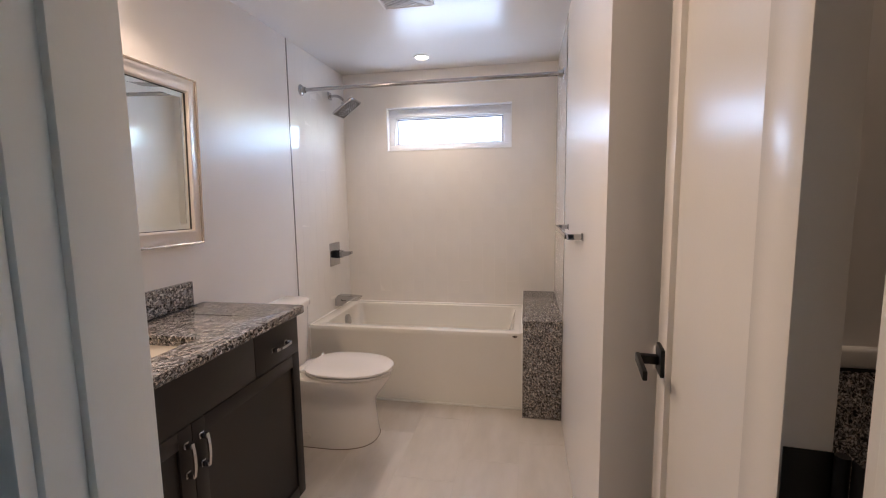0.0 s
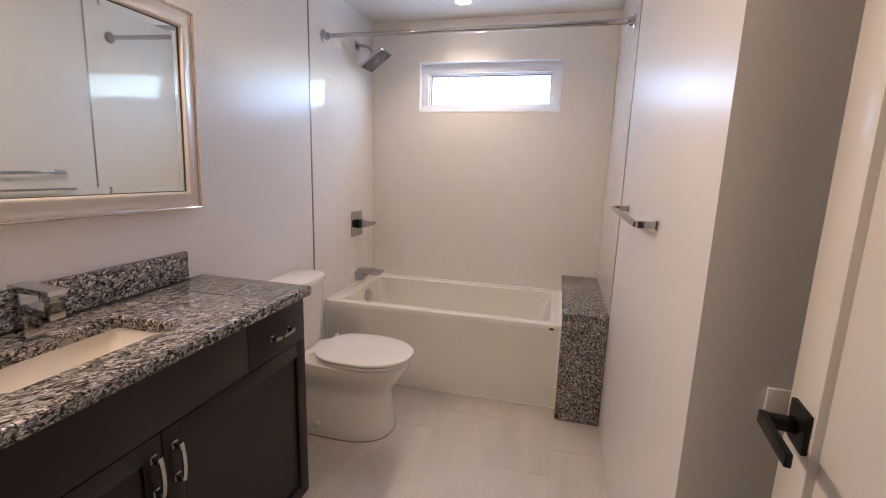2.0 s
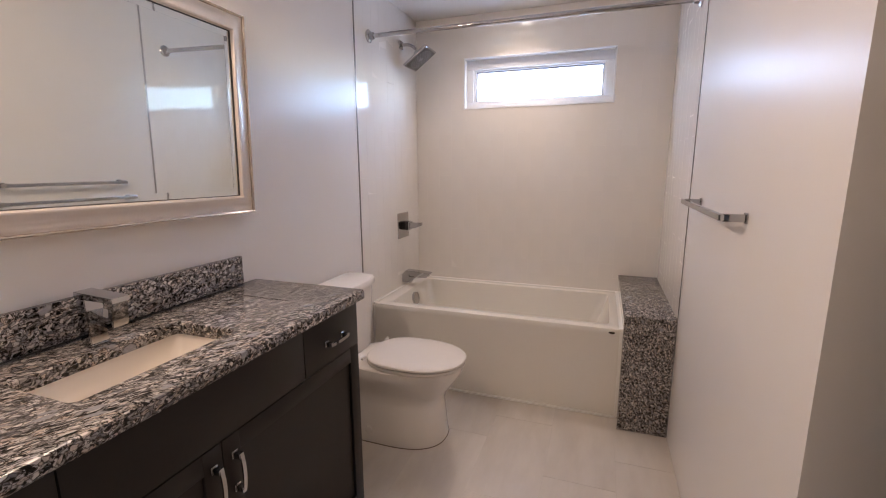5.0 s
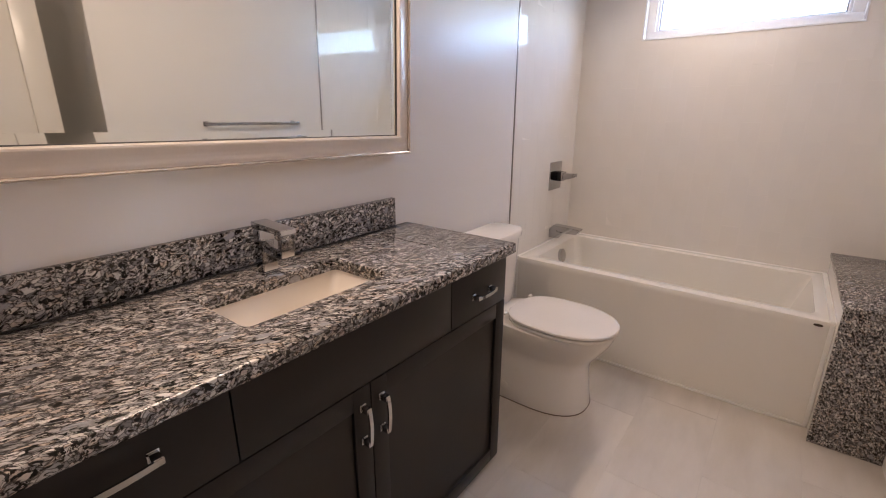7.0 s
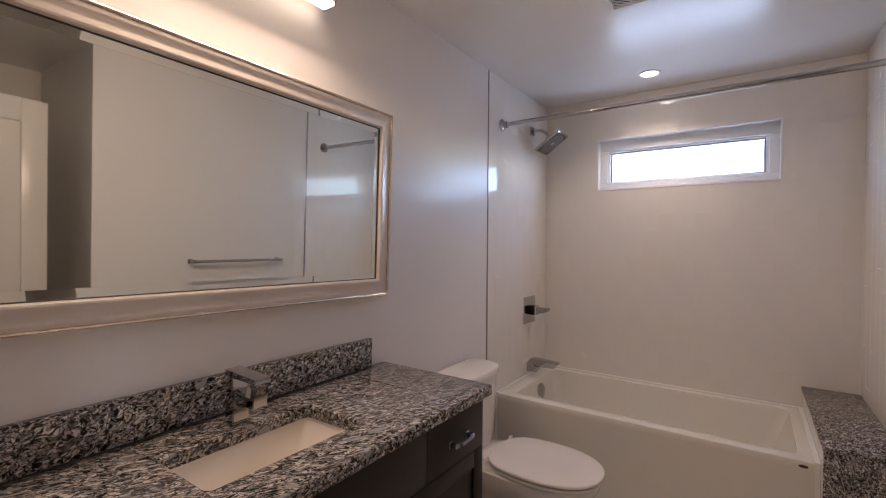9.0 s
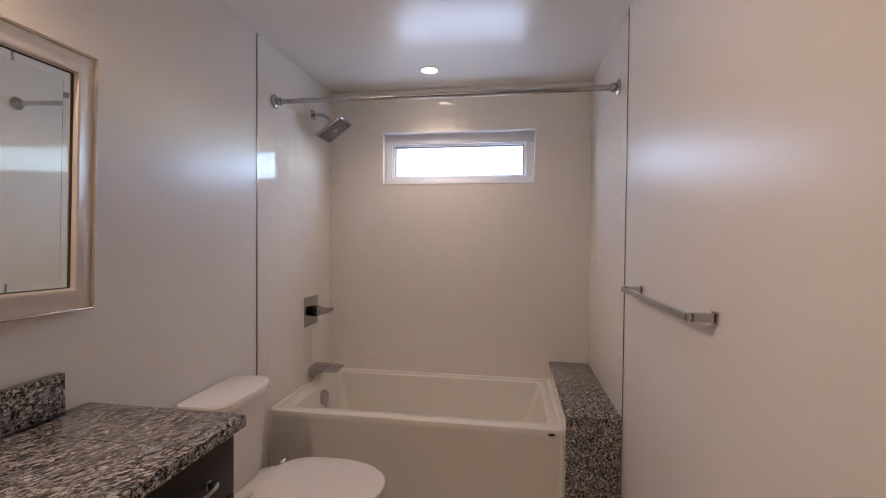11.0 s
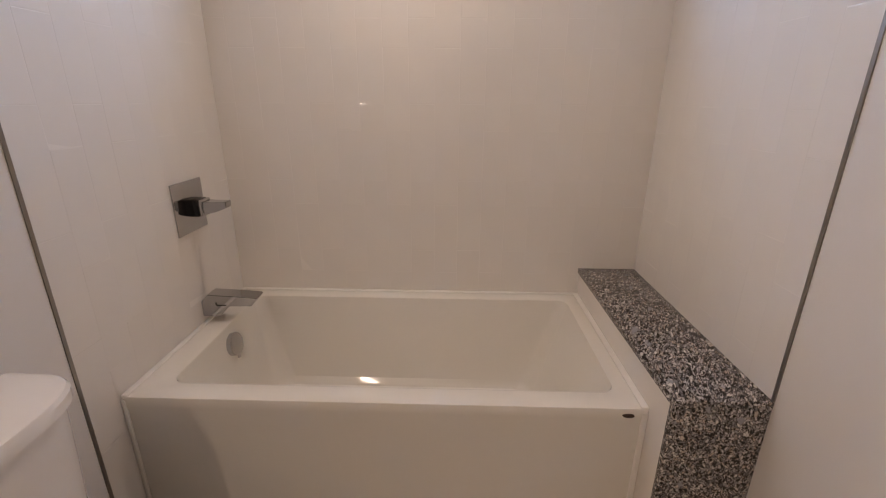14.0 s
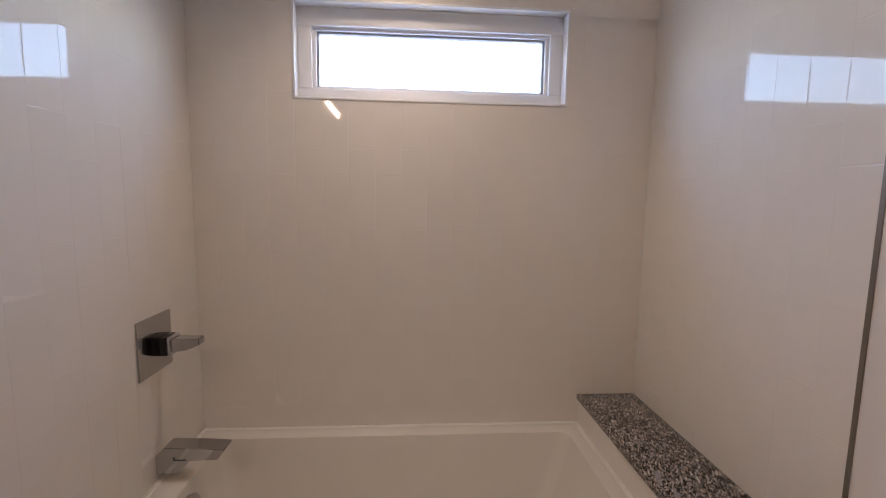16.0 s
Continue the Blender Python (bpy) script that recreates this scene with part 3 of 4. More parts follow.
def faucet_parts():
    y0, y1 = -2.464, -2.420

    def cast(name, prof, ya, yb, bevel=0.0018, label=""):
        bm = bmesh.new()
        loft(bm, [[(x, y, CT + z) for x, z in prof] for y in (ya, yb)])
        bmesh.ops.bevel(bm, geom=bm.edges[:], offset=bevel, segments=2, affect='EDGES')
        return part(name, local(faucet, bm), CHROME, faucet, label)

    part("base", local(faucet, boxes((0.080, 0.127, y0 - 0.003, y1 + 0.003, CT + 0.0005, CT + 0.006), bevel=0.001)), CHROME, faucet)
    cast("body", [(0.083, 0.006), (0.088, 0.124), (0.118, 0.124), (0.124, 0.006)], y0, y1)
    cast("spout", [(0.112, 0.066), (0.114, 0.094), (0.198, 0.084), (0.206, 0.060), (0.186, 0.058)], y0 + 0.003, y1 - 0.003)
    cast("spout_tip", [(0.195, 0.086), (0.203, 0.124), (0.219, 0.124), (0.210, 0.060)], y0 + 0.002, y1 - 0.002)
    cast("lever", [(0.083, 0.126), (0.083, 0.144), (0.220, 0.138), (0.223, 0.125)], y0 - 0.001, y1 + 0.001, 0.0014, "flat chrome lever on top")


faucet_parts()

# ---- mirror ----
MY0, MY1, MZ0, MZ1 = -3.086, -1.776, 1.194, 1.910
mirror = thing("wall_mirror", "wide rectangular mirror in a champagne silver moulded frame", "mirror", (0.0, -2.431, MZ0))
# it leans out at the top and hangs a little crooked
mirror.rotation_euler = (-0.013, 0.0165, 0.0)


def moulding(prof):
    """A mitred frame from a profile of (in from the outer edge, out from the wall)."""
    bm = bmesh.new()
    rings = []
    for a, x in prof:
        rings.append([(x, MY0 + a, MZ0 + a), (x, MY1 - a, MZ0 + a), (x, MY1 - a, MZ1 - a), (x, MY0 + a, MZ1 - a)])
    loft(bm, rings, False, False)
    return bm


part("frame", local(mirror, moulding([(0.004, 0.002), (0.005, 0.042), (0.009, 0.043), (0.0125, 0.0445), (0.020, 0.0435), (0.030, 0.0445), (0.042, 0.0490), (0.052, 0.0545), (0.058, 0.0565), (0.0625, 0.0550), (0.0650, 0.0500), (0.0665, 0.0430)])), FRAME, mirror)
part("outer_bead", local(mirror, moulding([(0.0, 0.002), (0.0, 0.046), (0.0015, 0.0505), (0.0045, 0.0525), (0.0075, 0.0505), (0.009, 0.043)])), FRAME_GOLD, mirror, "thin raised gilt edge")
part("inner_bead", local(mirror, moulding([(0.0660, 0.0435), (0.0675, 0.0440), (0.0690, 0.0425), (0.0692, 0.036)])), DARK_LINE, mirror, "dark inner bead")
part("glass", local(mirror, boxes((0.026, 0.038, MY0 + 0.064, MY1 - 0.064, MZ0 + 0.064, MZ1 - 0.064))), MIRROR, mirror, "silvered mirror glass")
bm = bmesh.new()
loft(bm, [[(x, MY0 + a, MZ0 + a), (x, MY1 - a, MZ0 + a), (x, MY1 - a, MZ1 - a), (x, MY0 + a, MZ1 - a)] for a, x in ((0.0685, 0.0397), (0.090, 0.0384))], False, False)
part("bevel", local(mirror, bm), MIRROR, mirror, "bevelled edge of the mirror glass")
# ---- vanity light ----
vl = thing("vanity_light", "long lit bar light above the mirror", "wall lamp", (0.0, -2.42, 2.16))
part("backplate", local(vl, boxes((0.001, 0.022, -2.55, -2.29, 2.165, 2.245), bevel=0.003)), CHROME, vl)
part("housing", local(vl, boxes((0.022, 0.085, -2.765, -2.085, 2.203, 2.235), bevel=0.002)), CHROME, vl)
part("diffuser", local(vl, boxes((0.028, 0.080, -2.76, -2.090, 2.186, 2.202), bevel=0.003)), LAMP_GLASS, vl, "frosted lit diffuser")
part("end_cap", local(vl, boxes((0.024, 0.084, -2.0895, -2.083, 2.184, 2.202), bevel=0.001)), CHROME, vl)
part("end_cap", local(vl, boxes((0.024, 0.084, -2.767, -2.7605, 2.184, 2.202), bevel=0.001)), CHROME, vl)

# ---- toilet ----
toilet = thing("toilet", "white porcelain two-piece toilet with closed lid", "toilet", (0.35, -1.235, 0))
TCY = -1.235


def egg(x0, x1, half, z, n=48, blunt=0.55, nose=0.92):
    """Outline with a square-ish back at x0 and a nose at x1, rounder as nose nears one."""
    ring = []
    mid = x0 + (x1 - x0) * 0.50
    for k in range(n):
        a = 2 * math.pi * k / n
        c, s = math.cos(a), math.sin(a)
        if c >= 0:
            x = mid + (x1 - mid) * (c if nose > 0.9 else c ** nose)
            y = half * math.copysign(abs(s) ** nose, s)
        else:
            x = mid - (mid - x0) * abs(c) ** blunt
            y = half * math.copysign(abs(s) ** 0.5, s) * (1 - 0.20 * abs(c) ** 2)
        ring.append((x, TCY + y, z))
    return ring


bm = bmesh.new()
loft(bm, [egg(0.13, 0.657, 0.172, 0.001, blunt=0.4, nose=0.80), egg(0.13, 0.657, 0.173, 0.012, blunt=0.4, nose=0.80), egg(0.13, 0.650, 0.164, 0.06, blunt=0.4, nose=0.80), egg(0.125, 0.645, 0.149, 0.13, blunt=0.4, nose=0.80), egg(0.12, 0.640, 0.138, 0.19, blunt=0.4, nose=0.80), egg(0.12, 0.646, 0.136, 0.230, blunt=0.4, nose=0.80), egg(0.12, 0.664, 0.144, 0.262, blunt=0.4, nose=0.84), egg(0.12, 0.694, 0.163, 0.300, blunt=0.4, nose=0.88), egg(0.12, 0.722, 0.178, 0.340, blunt=0.45), egg(0.13, 0.736, 0.184, 0.370), egg(0.14, 0.738, 0.185, 0.388), egg(0.15, 0.730, 0.178, 0.394)])
part("bowl", local(toilet, bm), PORCELAIN, toilet)
# thin brown ring a little wider than the base
bm = bmesh.new()
loft(bm, [egg(0.128, 0.6595, 0.1755, 0.0004, blunt=0.4, nose=0.80), egg(0.128, 0.6590, 0.1750, 0.0032, blunt=0.4, nose=0.80)])
part("foot_line", local(toilet, bm), LINE_BROWN, toilet, "thin brown line where the base meets the floor")
bm = bmesh.new()
loft(bm, [egg(0.270, 0.734, 0.176, 0.3955), egg(0.260, 0.748, 0.187, 0.3995), egg(0.260, 0.748, 0.187, 0.409), egg(0.263, 0.744, 0.184, 0.4115)])
part("seat", local(toilet, bm), SEAT, toilet, "white plastic seat ring")
bm = bmesh.new()
loft(bm, [egg(0.272, 0.738, 0.178, 0.4145), egg(0.258, 0.753, 0.191, 0.419), egg(0.258, 0.753, 0.191, 0.427), egg(0.261, 0.750, 0.188, 0.4305), egg(0.268, 0.742, 0.182, 0.4322), egg(0.36, 0.62, 0.09, 0.4332)])
part("lid", local(toilet, bm), SEAT, toilet, "closed white plastic lid")
for s in (-1, 1):
    bm = bmesh.new()
    tube(bm, [(0.266, TCY + s * 0.128 - 0.017, 0.424), (0.266, TCY + s * 0.128 - 0.014, 0.425), (0.266, TCY + s * 0.128 + 0.014, 0.425), (0.266, TCY + s * 0.128 + 0.017, 0.424)], [0.005, 0.0085, 0.0085, 0.005], 16)
    part("hinge", local(toilet, bm), SEAT, toilet)
    bm = bmesh.new()
    tube(bm, [(0.30, TCY + s * 0.145, 0.062), (0.30, TCY + s * 0.167, 0.062), (0.30, TCY + s * 0.170, 0.062)], [0.020, 0.020, 0.014], 20)
    part("bolt_cap", local(toilet, bm), PORCELAIN, toilet)


def tank_ring(d, w, z):
    """Tank outline: flat back, bowed front with rounded corners."""
    ring = [(0.012, TCY - w + 0.01, z)]
    n = 20
    for k in range(n + 1):
        u = -1 + 2 * k / n
        y = w * math.copysign(abs(math.sin(u * math.pi / 2)) ** 0.75, u)
        x = 0.03 + (d - 0.03) * (math.cos(u * math.pi / 2) ** 0.33 if abs(u) < 1 else 0) * (1 - 0.10 * u * u)
        ring.append((x, TCY + y, z))
    ring.append((0.012, TCY + w - 0.01, z))
    return ring


bm = bmesh.new()
loft(bm, [tank_ring(0.180, 0.165, 0.385), tank_ring(0.186, 0.172, 0.42), tank_ring(0.195, 0.182, 0.60), tank_ring(0.200, 0.188, 0.735)])
part("tank", local(toilet, bm), PORCELAIN, toilet)
bm = bmesh.new()
loft(bm, [tank_ring(0.205, 0.192, 0.737), tank_ring(0.212, 0.199, 0.741), tank_ring(0.213, 0.200, 0.764), tank_ring(0.208, 0.195, 0.772), tank_ring(0.190, 0.180, 0.776)])
part("tank_lid", local(toilet, bm), PORCELAIN, toilet)
bm = bmesh.new()
tube(bm, [(0.10, TCY - 0.19, 0.69), (0.10, TCY - 0.215, 0.69)], 0.008, 14)
part("flush_lever", local(toilet, bm), CHROME, toilet)

# ---- shower fittings ----
rod = thing("shower_rod", "chrome shower curtain rod across the tub", "curtain rod", (0.86, -0.715, 2.105))
bm = bmesh.new()
tube(bm, [(0.016, -0.715, 2.105), (0.9, -0.715, 2.105)], 0.0125, 20)
part("tube", local(rod, bm), CHROME, rod)
bm = bmesh.new()
tube(bm, [(0.88, -0.715, 2.105), (W - 0.016, -0.715, 2.105)], 0.0142, 20)
part("tube", local(rod, bm), CHROME, rod)
for x, s in ((0.0, 1), (W, -1)):
    bm = bmesh.new()
    tube(bm, [(x + s * 0.001, -0.715, 2.105), (x + s * 0.006, -0.715, 2.105), (x + s * 0.010, -0.715, 2.105), (x + s * 0.014, -0.715, 2.105), (x + s * 0.034, -0.715, 2.105), (x + s * 0.038, -0.715, 2.105)], [0.036, 0.037, 0.033, 0.022, 0.021, 0.016], 28)
    part("flange", local(rod, bm), CHROME, rod)

shower = thing("wall_shower", "square chrome shower head on a bent arm", "shower head", (0.0, -0.275, 2.16))
part("flange", local(shower, boxes((0.001, 0.012, -0.302, -0.248, 2.133, 2.187), bevel=0.003)), CHROME, shower)
bm = bmesh.new()
arm = [(0.010 + 0.030 * k / 3, -0.275, 2.16) for k in range(4)] + [(0.040 + 0.095 * math.sin(a), -0.275, 2.16 - 0.095 * (1 - math.cos(a))) for a in (radians(10 * k) for k in range(1, 6))]
tube(bm, arm, 0.0105, 18)
part("arm", local(shower, bm), CHROME, shower)
HEADM = Matrix.Translation((0.142, -0.278, 2.068)) @ Euler((0, radians(-36), 0)).to_matrix().to_4x4()
bm = boxes((-0.096, 0.096, -0.096, 0.096, -0.012, 0.004), bevel=0.004)
b2 = bmesh.new()
loft(b2, [rounded(0, 0, 0.091, 0.091, 0.004, 0.0045), rounded(0, 0, 0.035, 0.035, 0.012, 0.020), rounded(0, 0, 0.018, 0.018, 0.012, 0.036), rounded(0, 0, 0.014, 0.014, 0.012, 0.050)])
bmesh.ops.transform(bm, matrix=HEADM, verts=bm.verts)
bmesh.ops.transform(b2, matrix=HEADM, verts=b2.verts)
part("head", local(shower, bm), CHROME, shower)
part("neck", local(shower, b2), CHROME, shower)
bm = bmesh.new()
loft(bm, [rounded(0, 0, 0.086, 0.086, 0.010, -0.0122), rounded(0, 0, 0.084, 0.084, 0.010, -0.0145)])
bmesh.ops.transform(bm, matrix=HEADM, verts=bm.verts)
face = part("spray_face", local(shower, bm), SPRAY, shower, "dark chrome spray face inside the square rim")
bm = bmesh.new()
for rad, count in ((0.013, 4), (0.036, 10), (0.056, 16), (0.074, 22)):
    for k in range(count):
        a = 2 * math.pi * (k + 0.5 * (count % 3 == 0)) / count
        p = Vector((rad * math.cos(a), rad * math.sin(a), -0.0147))
        big = 0.0100 if count == 4 else 0.0058
        bmesh.ops.create_cone(bm, cap_ends=True, segments=8, radius1=big * 0.7, radius2=big, depth=0.003, matrix=Matrix.Translation(p))
bmesh.ops.transform(bm, matrix=HEADM, verts=bm.verts)
tagged(part("nozzle", local(shower, bm), NOZZLE, face, "pale silicone nozzles in rings"), kind="stuff")

valve = thing("shower_valve", "square chrome shower valve plate with a lever handle", "shower valve", (0.0, -0.292, 0.945))
part("plate", local(valve, boxes((0.0005, 0.007, -0.382, -0.202, 0.855, 1.035), bevel=0.002)), CHROME, valve)
# the hub's dark reflection is put into its colour; only the cap is chrome
part("hub", local(valve, boxes((0.007, 0.052, -0.322, -0.262, 0.915, 0.975), bevel=0.003)), REFLECT_BLACK, valve, "square hub coloured black for the dark it reflects")
part("hub_cap", local(valve, boxes((0.052, 0.066, -0.321, -0.263, 0.916, 0.974), bevel=0.003)), CHROME, valve)
bm = bmesh.new()
loft(bm, [[(0.062, -0.316, 0.925), (0.062, -0.268, 0.925), (0.062, -0.268, 0.968), (0.062, -0.316, 0.968)], [(0.105, -0.314, 0.930), (0.105, -0.270, 0.930), (0.105, -0.270, 0.966), (0.105, -0.314, 0.966)], [(0.145, -0.311, 0.946), (0.145, -0.273, 0.946), (0.145, -0.273, 0.967), (0.145, -0.311, 0.967)]])
bmesh.ops.bevel(bm, geom=bm.edges[:], offset=0.002, segments=2, affect='EDGES')
part("lever", local(valve, bm), CHROME, valve)

spout = thing("tub_spout", "flat chrome wall-mounted tub spout", "tub spout", (0.0, -0.292, 0.59))
bm = bmesh.new()
prof = [(0.001, 0.530), (0.001, 0.588), (0.028, 0.618), (0.150, 0.613), (0.210, 0.608), (0.212, 0.604), (0.188, 0.574), (0.104, 0.572), (0.066, 0.531)]
loft(bm, [[(x, y, z) for x, z in prof] for y in (-0.324, -0.260)])
bmesh.ops.bevel(bm, geom=bm.edges[:], offset=0.002, segments=2, affect='EDGES')
part("body", local(spout, bm), CHROME, spout)
# no slot is cut: its shade is coloured strips laid on the side
part("diverter", local(spout, boxes((0.058, 0.094, -0.3262, -0.3238, 0.5755, 0.5785), (0.056, 0.059, -0.3262, -0.3238, 0.5785, 0.588), bevel=0.0006)), DARK_LINE, spout, "near-black strips for the shaded diverter slot")

bar = thing("towel_bar", "square chrome towel bar on the painted wall", "towel bar", (W, -1.43, 1.22))
for y in (-1.135, -1.740):
    p = part("post", local(bar, boxes((W - 0.062, W - 0.004, y - 0.010, y + 0.010, 1.202, 1.224), bevel=0.002)), CHROME, bar)
    part("foot", local(bar, boxes((W - 0.006, W - 0.001, y - 0.014, y + 0.014, 1.198, 1.228), bevel=0.0015)), CHROME, p)
part("rail", local(bar, boxes((W - 0.073, W - 0.058, -1.752, -1.123, 1.205, 1.223), bevel=0.002)), CHROME, bar)

# ---- ceiling fittings ----
can = thing("recessed_light", "small lit round recessed ceiling light", "ceiling lamp", (0.745, -0.315, CEIL))
bm = bmesh.new()
c0 = Vector((0.745, -0.315, 0))
rings = []
for r, z in ((0.060, CEIL - 0.0005), (0.060, CEIL - 0.003), (0.056, CEIL - 0.006), (0.047, CEIL - 0.007), (0.043, CEIL - 0.004), (0.043, CEIL - 0.0005)):
    rings.append([(c0.x + r * math.cos(2 * math.pi * k / 36), c0.y + r * math.sin(2 * math.pi * k / 36), z) for k in range(36)])
loft(bm, rings, False, False)
part("trim_ring", local(can, bm), PLASTIC, can)
bm = bmesh.new()
tube(bm, [(c0.x, c0.y, CEIL - 0.0005), (c0.x, c0.y, CEIL - 0.0035)], 0.0425, 36)
part("lens", local(can, bm), CAN_GLASS, can, "glowing frosted lens")

vent = thing("exhaust_fan", "square white ceiling fan grille with slanted slots", "ceiling vent", (0.885, -1.30, CEIL))
VX0, VX1, VY0, VY1 = 0.752, 1.018, -1.445, -1.180
part("frame", local(vent, boxes((VX0, VX1, VY0, VY0 + 0.012, CEIL - 0.022, CEIL - 0.001), (VX0, VX1, VY1 - 0.012, VY1, CEIL - 0.022, CEIL - 0.001), (VX0, VX0 + 0.012, VY0 + 0.012, VY1 - 0.012, CEIL - 0.022, CEIL - 0.001), (VX1 - 0.012, VX1, VY0 + 0.012, VY1 - 0.012, CEIL - 0.022, CEIL - 0.001), bevel=0.003)), PLASTIC, vent)
# near-black sheet stands in for the shaded hollow above the slats
part("backing", local(vent, boxes((VX0 + 0.012, VX1 - 0.012, VY0 + 0.012, VY1 - 0.012, CEIL - 0.008, CEIL - 0.001))), VENT_SHADE, vent, "near-black sheet for the shade behind the slots")


def clipped_bar(c):
    """A slanted slat along y - x = c, clipped to the grille."""
    x0, x1, y0, y1 = VX0 + 0.011, VX1 - 0.011, VY0 + 0.011, VY1 - 0.011
    a, b = max(x0, y0 - c), min(x1, y1 - c)
    return (a, b) if b - a > 0.012 else None


CXV, CYV = (VX0 + VX1) / 2, (VY0 + VY1) / 2
for k in range(-9, 10):
    c = (CYV - CXV) + k * 0.0245
    r = clipped_bar(c)
    if not r:
        continue
    w = 0.016 if k == 0 else 0.0050
    bm = bmesh.new()
    a, b = r
    q = w / 2
    low, top = CEIL - 0.0195, CEIL - 0.0165
    loft(bm, [[(x - q, x + c + q, z) for x, z in ((a, low), (a, top))] + [(x + q, x + c - q, z) for x, z in ((a, top), (a, low))], [(x - q, x + c + q, z) for x, z in ((b, low), (b, top))] + [(x + q, x + c - q, z) for x, z in ((b, top), (b, low))]])
    part("slat", local(vent, bm), PLASTIC, vent)

# ---- door ----
HINGE, LATCH = Vector((1.747, -3.075, 0)), Vector((1.820, -2.400, 0))
ang = math.atan2(LATCH.y - HINGE.y, LATCH.x - HINGE.x)
width = (LATCH - HINGE).length
door = thing("door_1", "white shaker bathroom door standing open, black lever", "door", HINGE, kind="structure")
door.rotation_euler = (0, 0, ang)
# in the leaf's space: x runs from hinge to latch, y = 0 is the face seen, -y its thickness
ST, RL, TH, H0, H1 = 0.102, 0.115, 0.044, 0.012, 2.035
part("stile", boxes((0, ST, -TH, 0, H0, H1), bevel=0.0015), DOOR_PAINT, door)
part("stile", boxes((width - ST, width, -TH, 0, H0, H1), bevel=0.0015), DOOR_PAINT, door)
part("rail", boxes((ST, width - ST, -TH, 0, H1 - RL, H1), bevel=0.0015), DOOR_PAINT, door)
part("rail", boxes((ST, width - ST, -TH, 0, H0, H0 + 0.20), bevel=0.0015), DOOR_PAINT, door)
part("door_panel", boxes((ST - 0.006, width - ST + 0.006, -TH + 0.013, -0.013, H0 + 0.19, H1 - RL + 0.006)), DOOR_PAINT, door)


def lever(side):
    """Square rose, neck and flat lever on one face (side 1: the face seen)."""
    f = 0.0 if side > 0 else -TH
    s = side

    def slab(x0, x1, d0, d1, z0, z1, bevel=0.0015):
        y0, y1 = sorted((f + s * d0, f + s * d1))
        return boxes((x0, x1, y0, y1, z0, z1), bevel=bevel)

    c, z = width - 0.062, 0.985
    h = part("door_handle", slab(c - 0.033, c + 0.033, 0.0003, 0.009, z - 0.033, z + 0.033), BLACK, door, "matt black square rose and lever")
    part("neck", slab(c - 0.010, c + 0.010, 0.009, 0.058, z - 0.010, z + 0.010), BLACK, h)
    part("lever", slab(c - 0.115, c + 0.012, 0.048, 0.058, z - 0.011, z + 0.011, 0.002), BLACK, h)


lever(1)
lever(-1)
part("latch_plate", boxes((width + 0.0003, width + 0.0015, -TH + 0.006, -0.006, 0.957, 1.013), bevel=0.0005), BLACK, door)
for z in (0.25, 1.07, 1.80):
    hg = part("hinge", boxes((-0.0024, -0.0003, -TH, -0.002, z - 0.051, z + 0.051), bevel=0.0005), BLACK, door, "black butt hinge")
    bm = bmesh.new()
    tube(bm, [(-0.006, -TH - 0.005, z - 0.051), (-0.006, -TH - 0.005, z + 0.051)], 0.0065, 14)
    part("knuckle", bm, BLACK, hg)
    part("jamb_leaf", boxes((-0.040, -0.010, -TH - 0.012, -TH - 0.0105, z - 0.051, z + 0.051), bevel=0.0005), BLACK, hg)

stop = thing("wall_bumper", "small white patch plate where the handle meets the wall", "door stop", (1.876, RETURN, 0.915))
part("pad", local(stop, boxes((1.853, 1.900, RETURN - 0.008, RETURN - 0.0005, 0.880, 0.950), bevel=0.002)), TRIM_PAINT, stop)

stone = thing("granite_side_panel", "flecked granite panel under a white rail behind the open door", "stone panel", (2.3, -2.26, 0))
part("face", local(stone, boxes((2.12, RECESS - 0.001, RETURN - 0.021, RETURN - 0.001, 0.0, 0.910), bevel=0.002)), GRANITE, stone)
part("joint", local(stone, boxes((2.12, RECESS - 0.001, RETURN - 0.024, RETURN - 0.001, 0.911, 0.917))), DARK_LINE, stone, "dark joint along the top")
part("rail", local(stone, boxes((2.12, RECESS - 0.001, RETURN - 0.030, RETURN - 0.001, 0.918, 0.975), bevel=0.012, segments=4)), TRIM_PAINT, stone, "rounded white rail above the stone")

# ---- outside ----
setting("ground", boxes((-2000, 2000, -2000, 2000, -0.6, -0.5)), EARTH, "dry ground around the house", "ground")
house = thing("house", "pale stucco neighbouring house with a low grey roof", "house", (-2.5, 14, -0.5))
part("wall", local(house, boxes((-7.5, 1.2, 12, 20, -0.5, 4.2))), STUCCO, house)
bm = bmesh.new()
loft(bm, [[(-8.0, 11.5, 4.2), (-8.0, 16.0, 6.2), (-8.0, 20.5, 4.2)], [(1.7, 11.5, 4.2), (1.7, 16.0, 6.2), (1.7, 20.5, 4.2)]])
part("roof", local(house, bm), SHINGLE, house)

# ---- wall tiles, floor tiles ----
TWID, THGT, JOINT = 0.097, 0.298, 0.0004


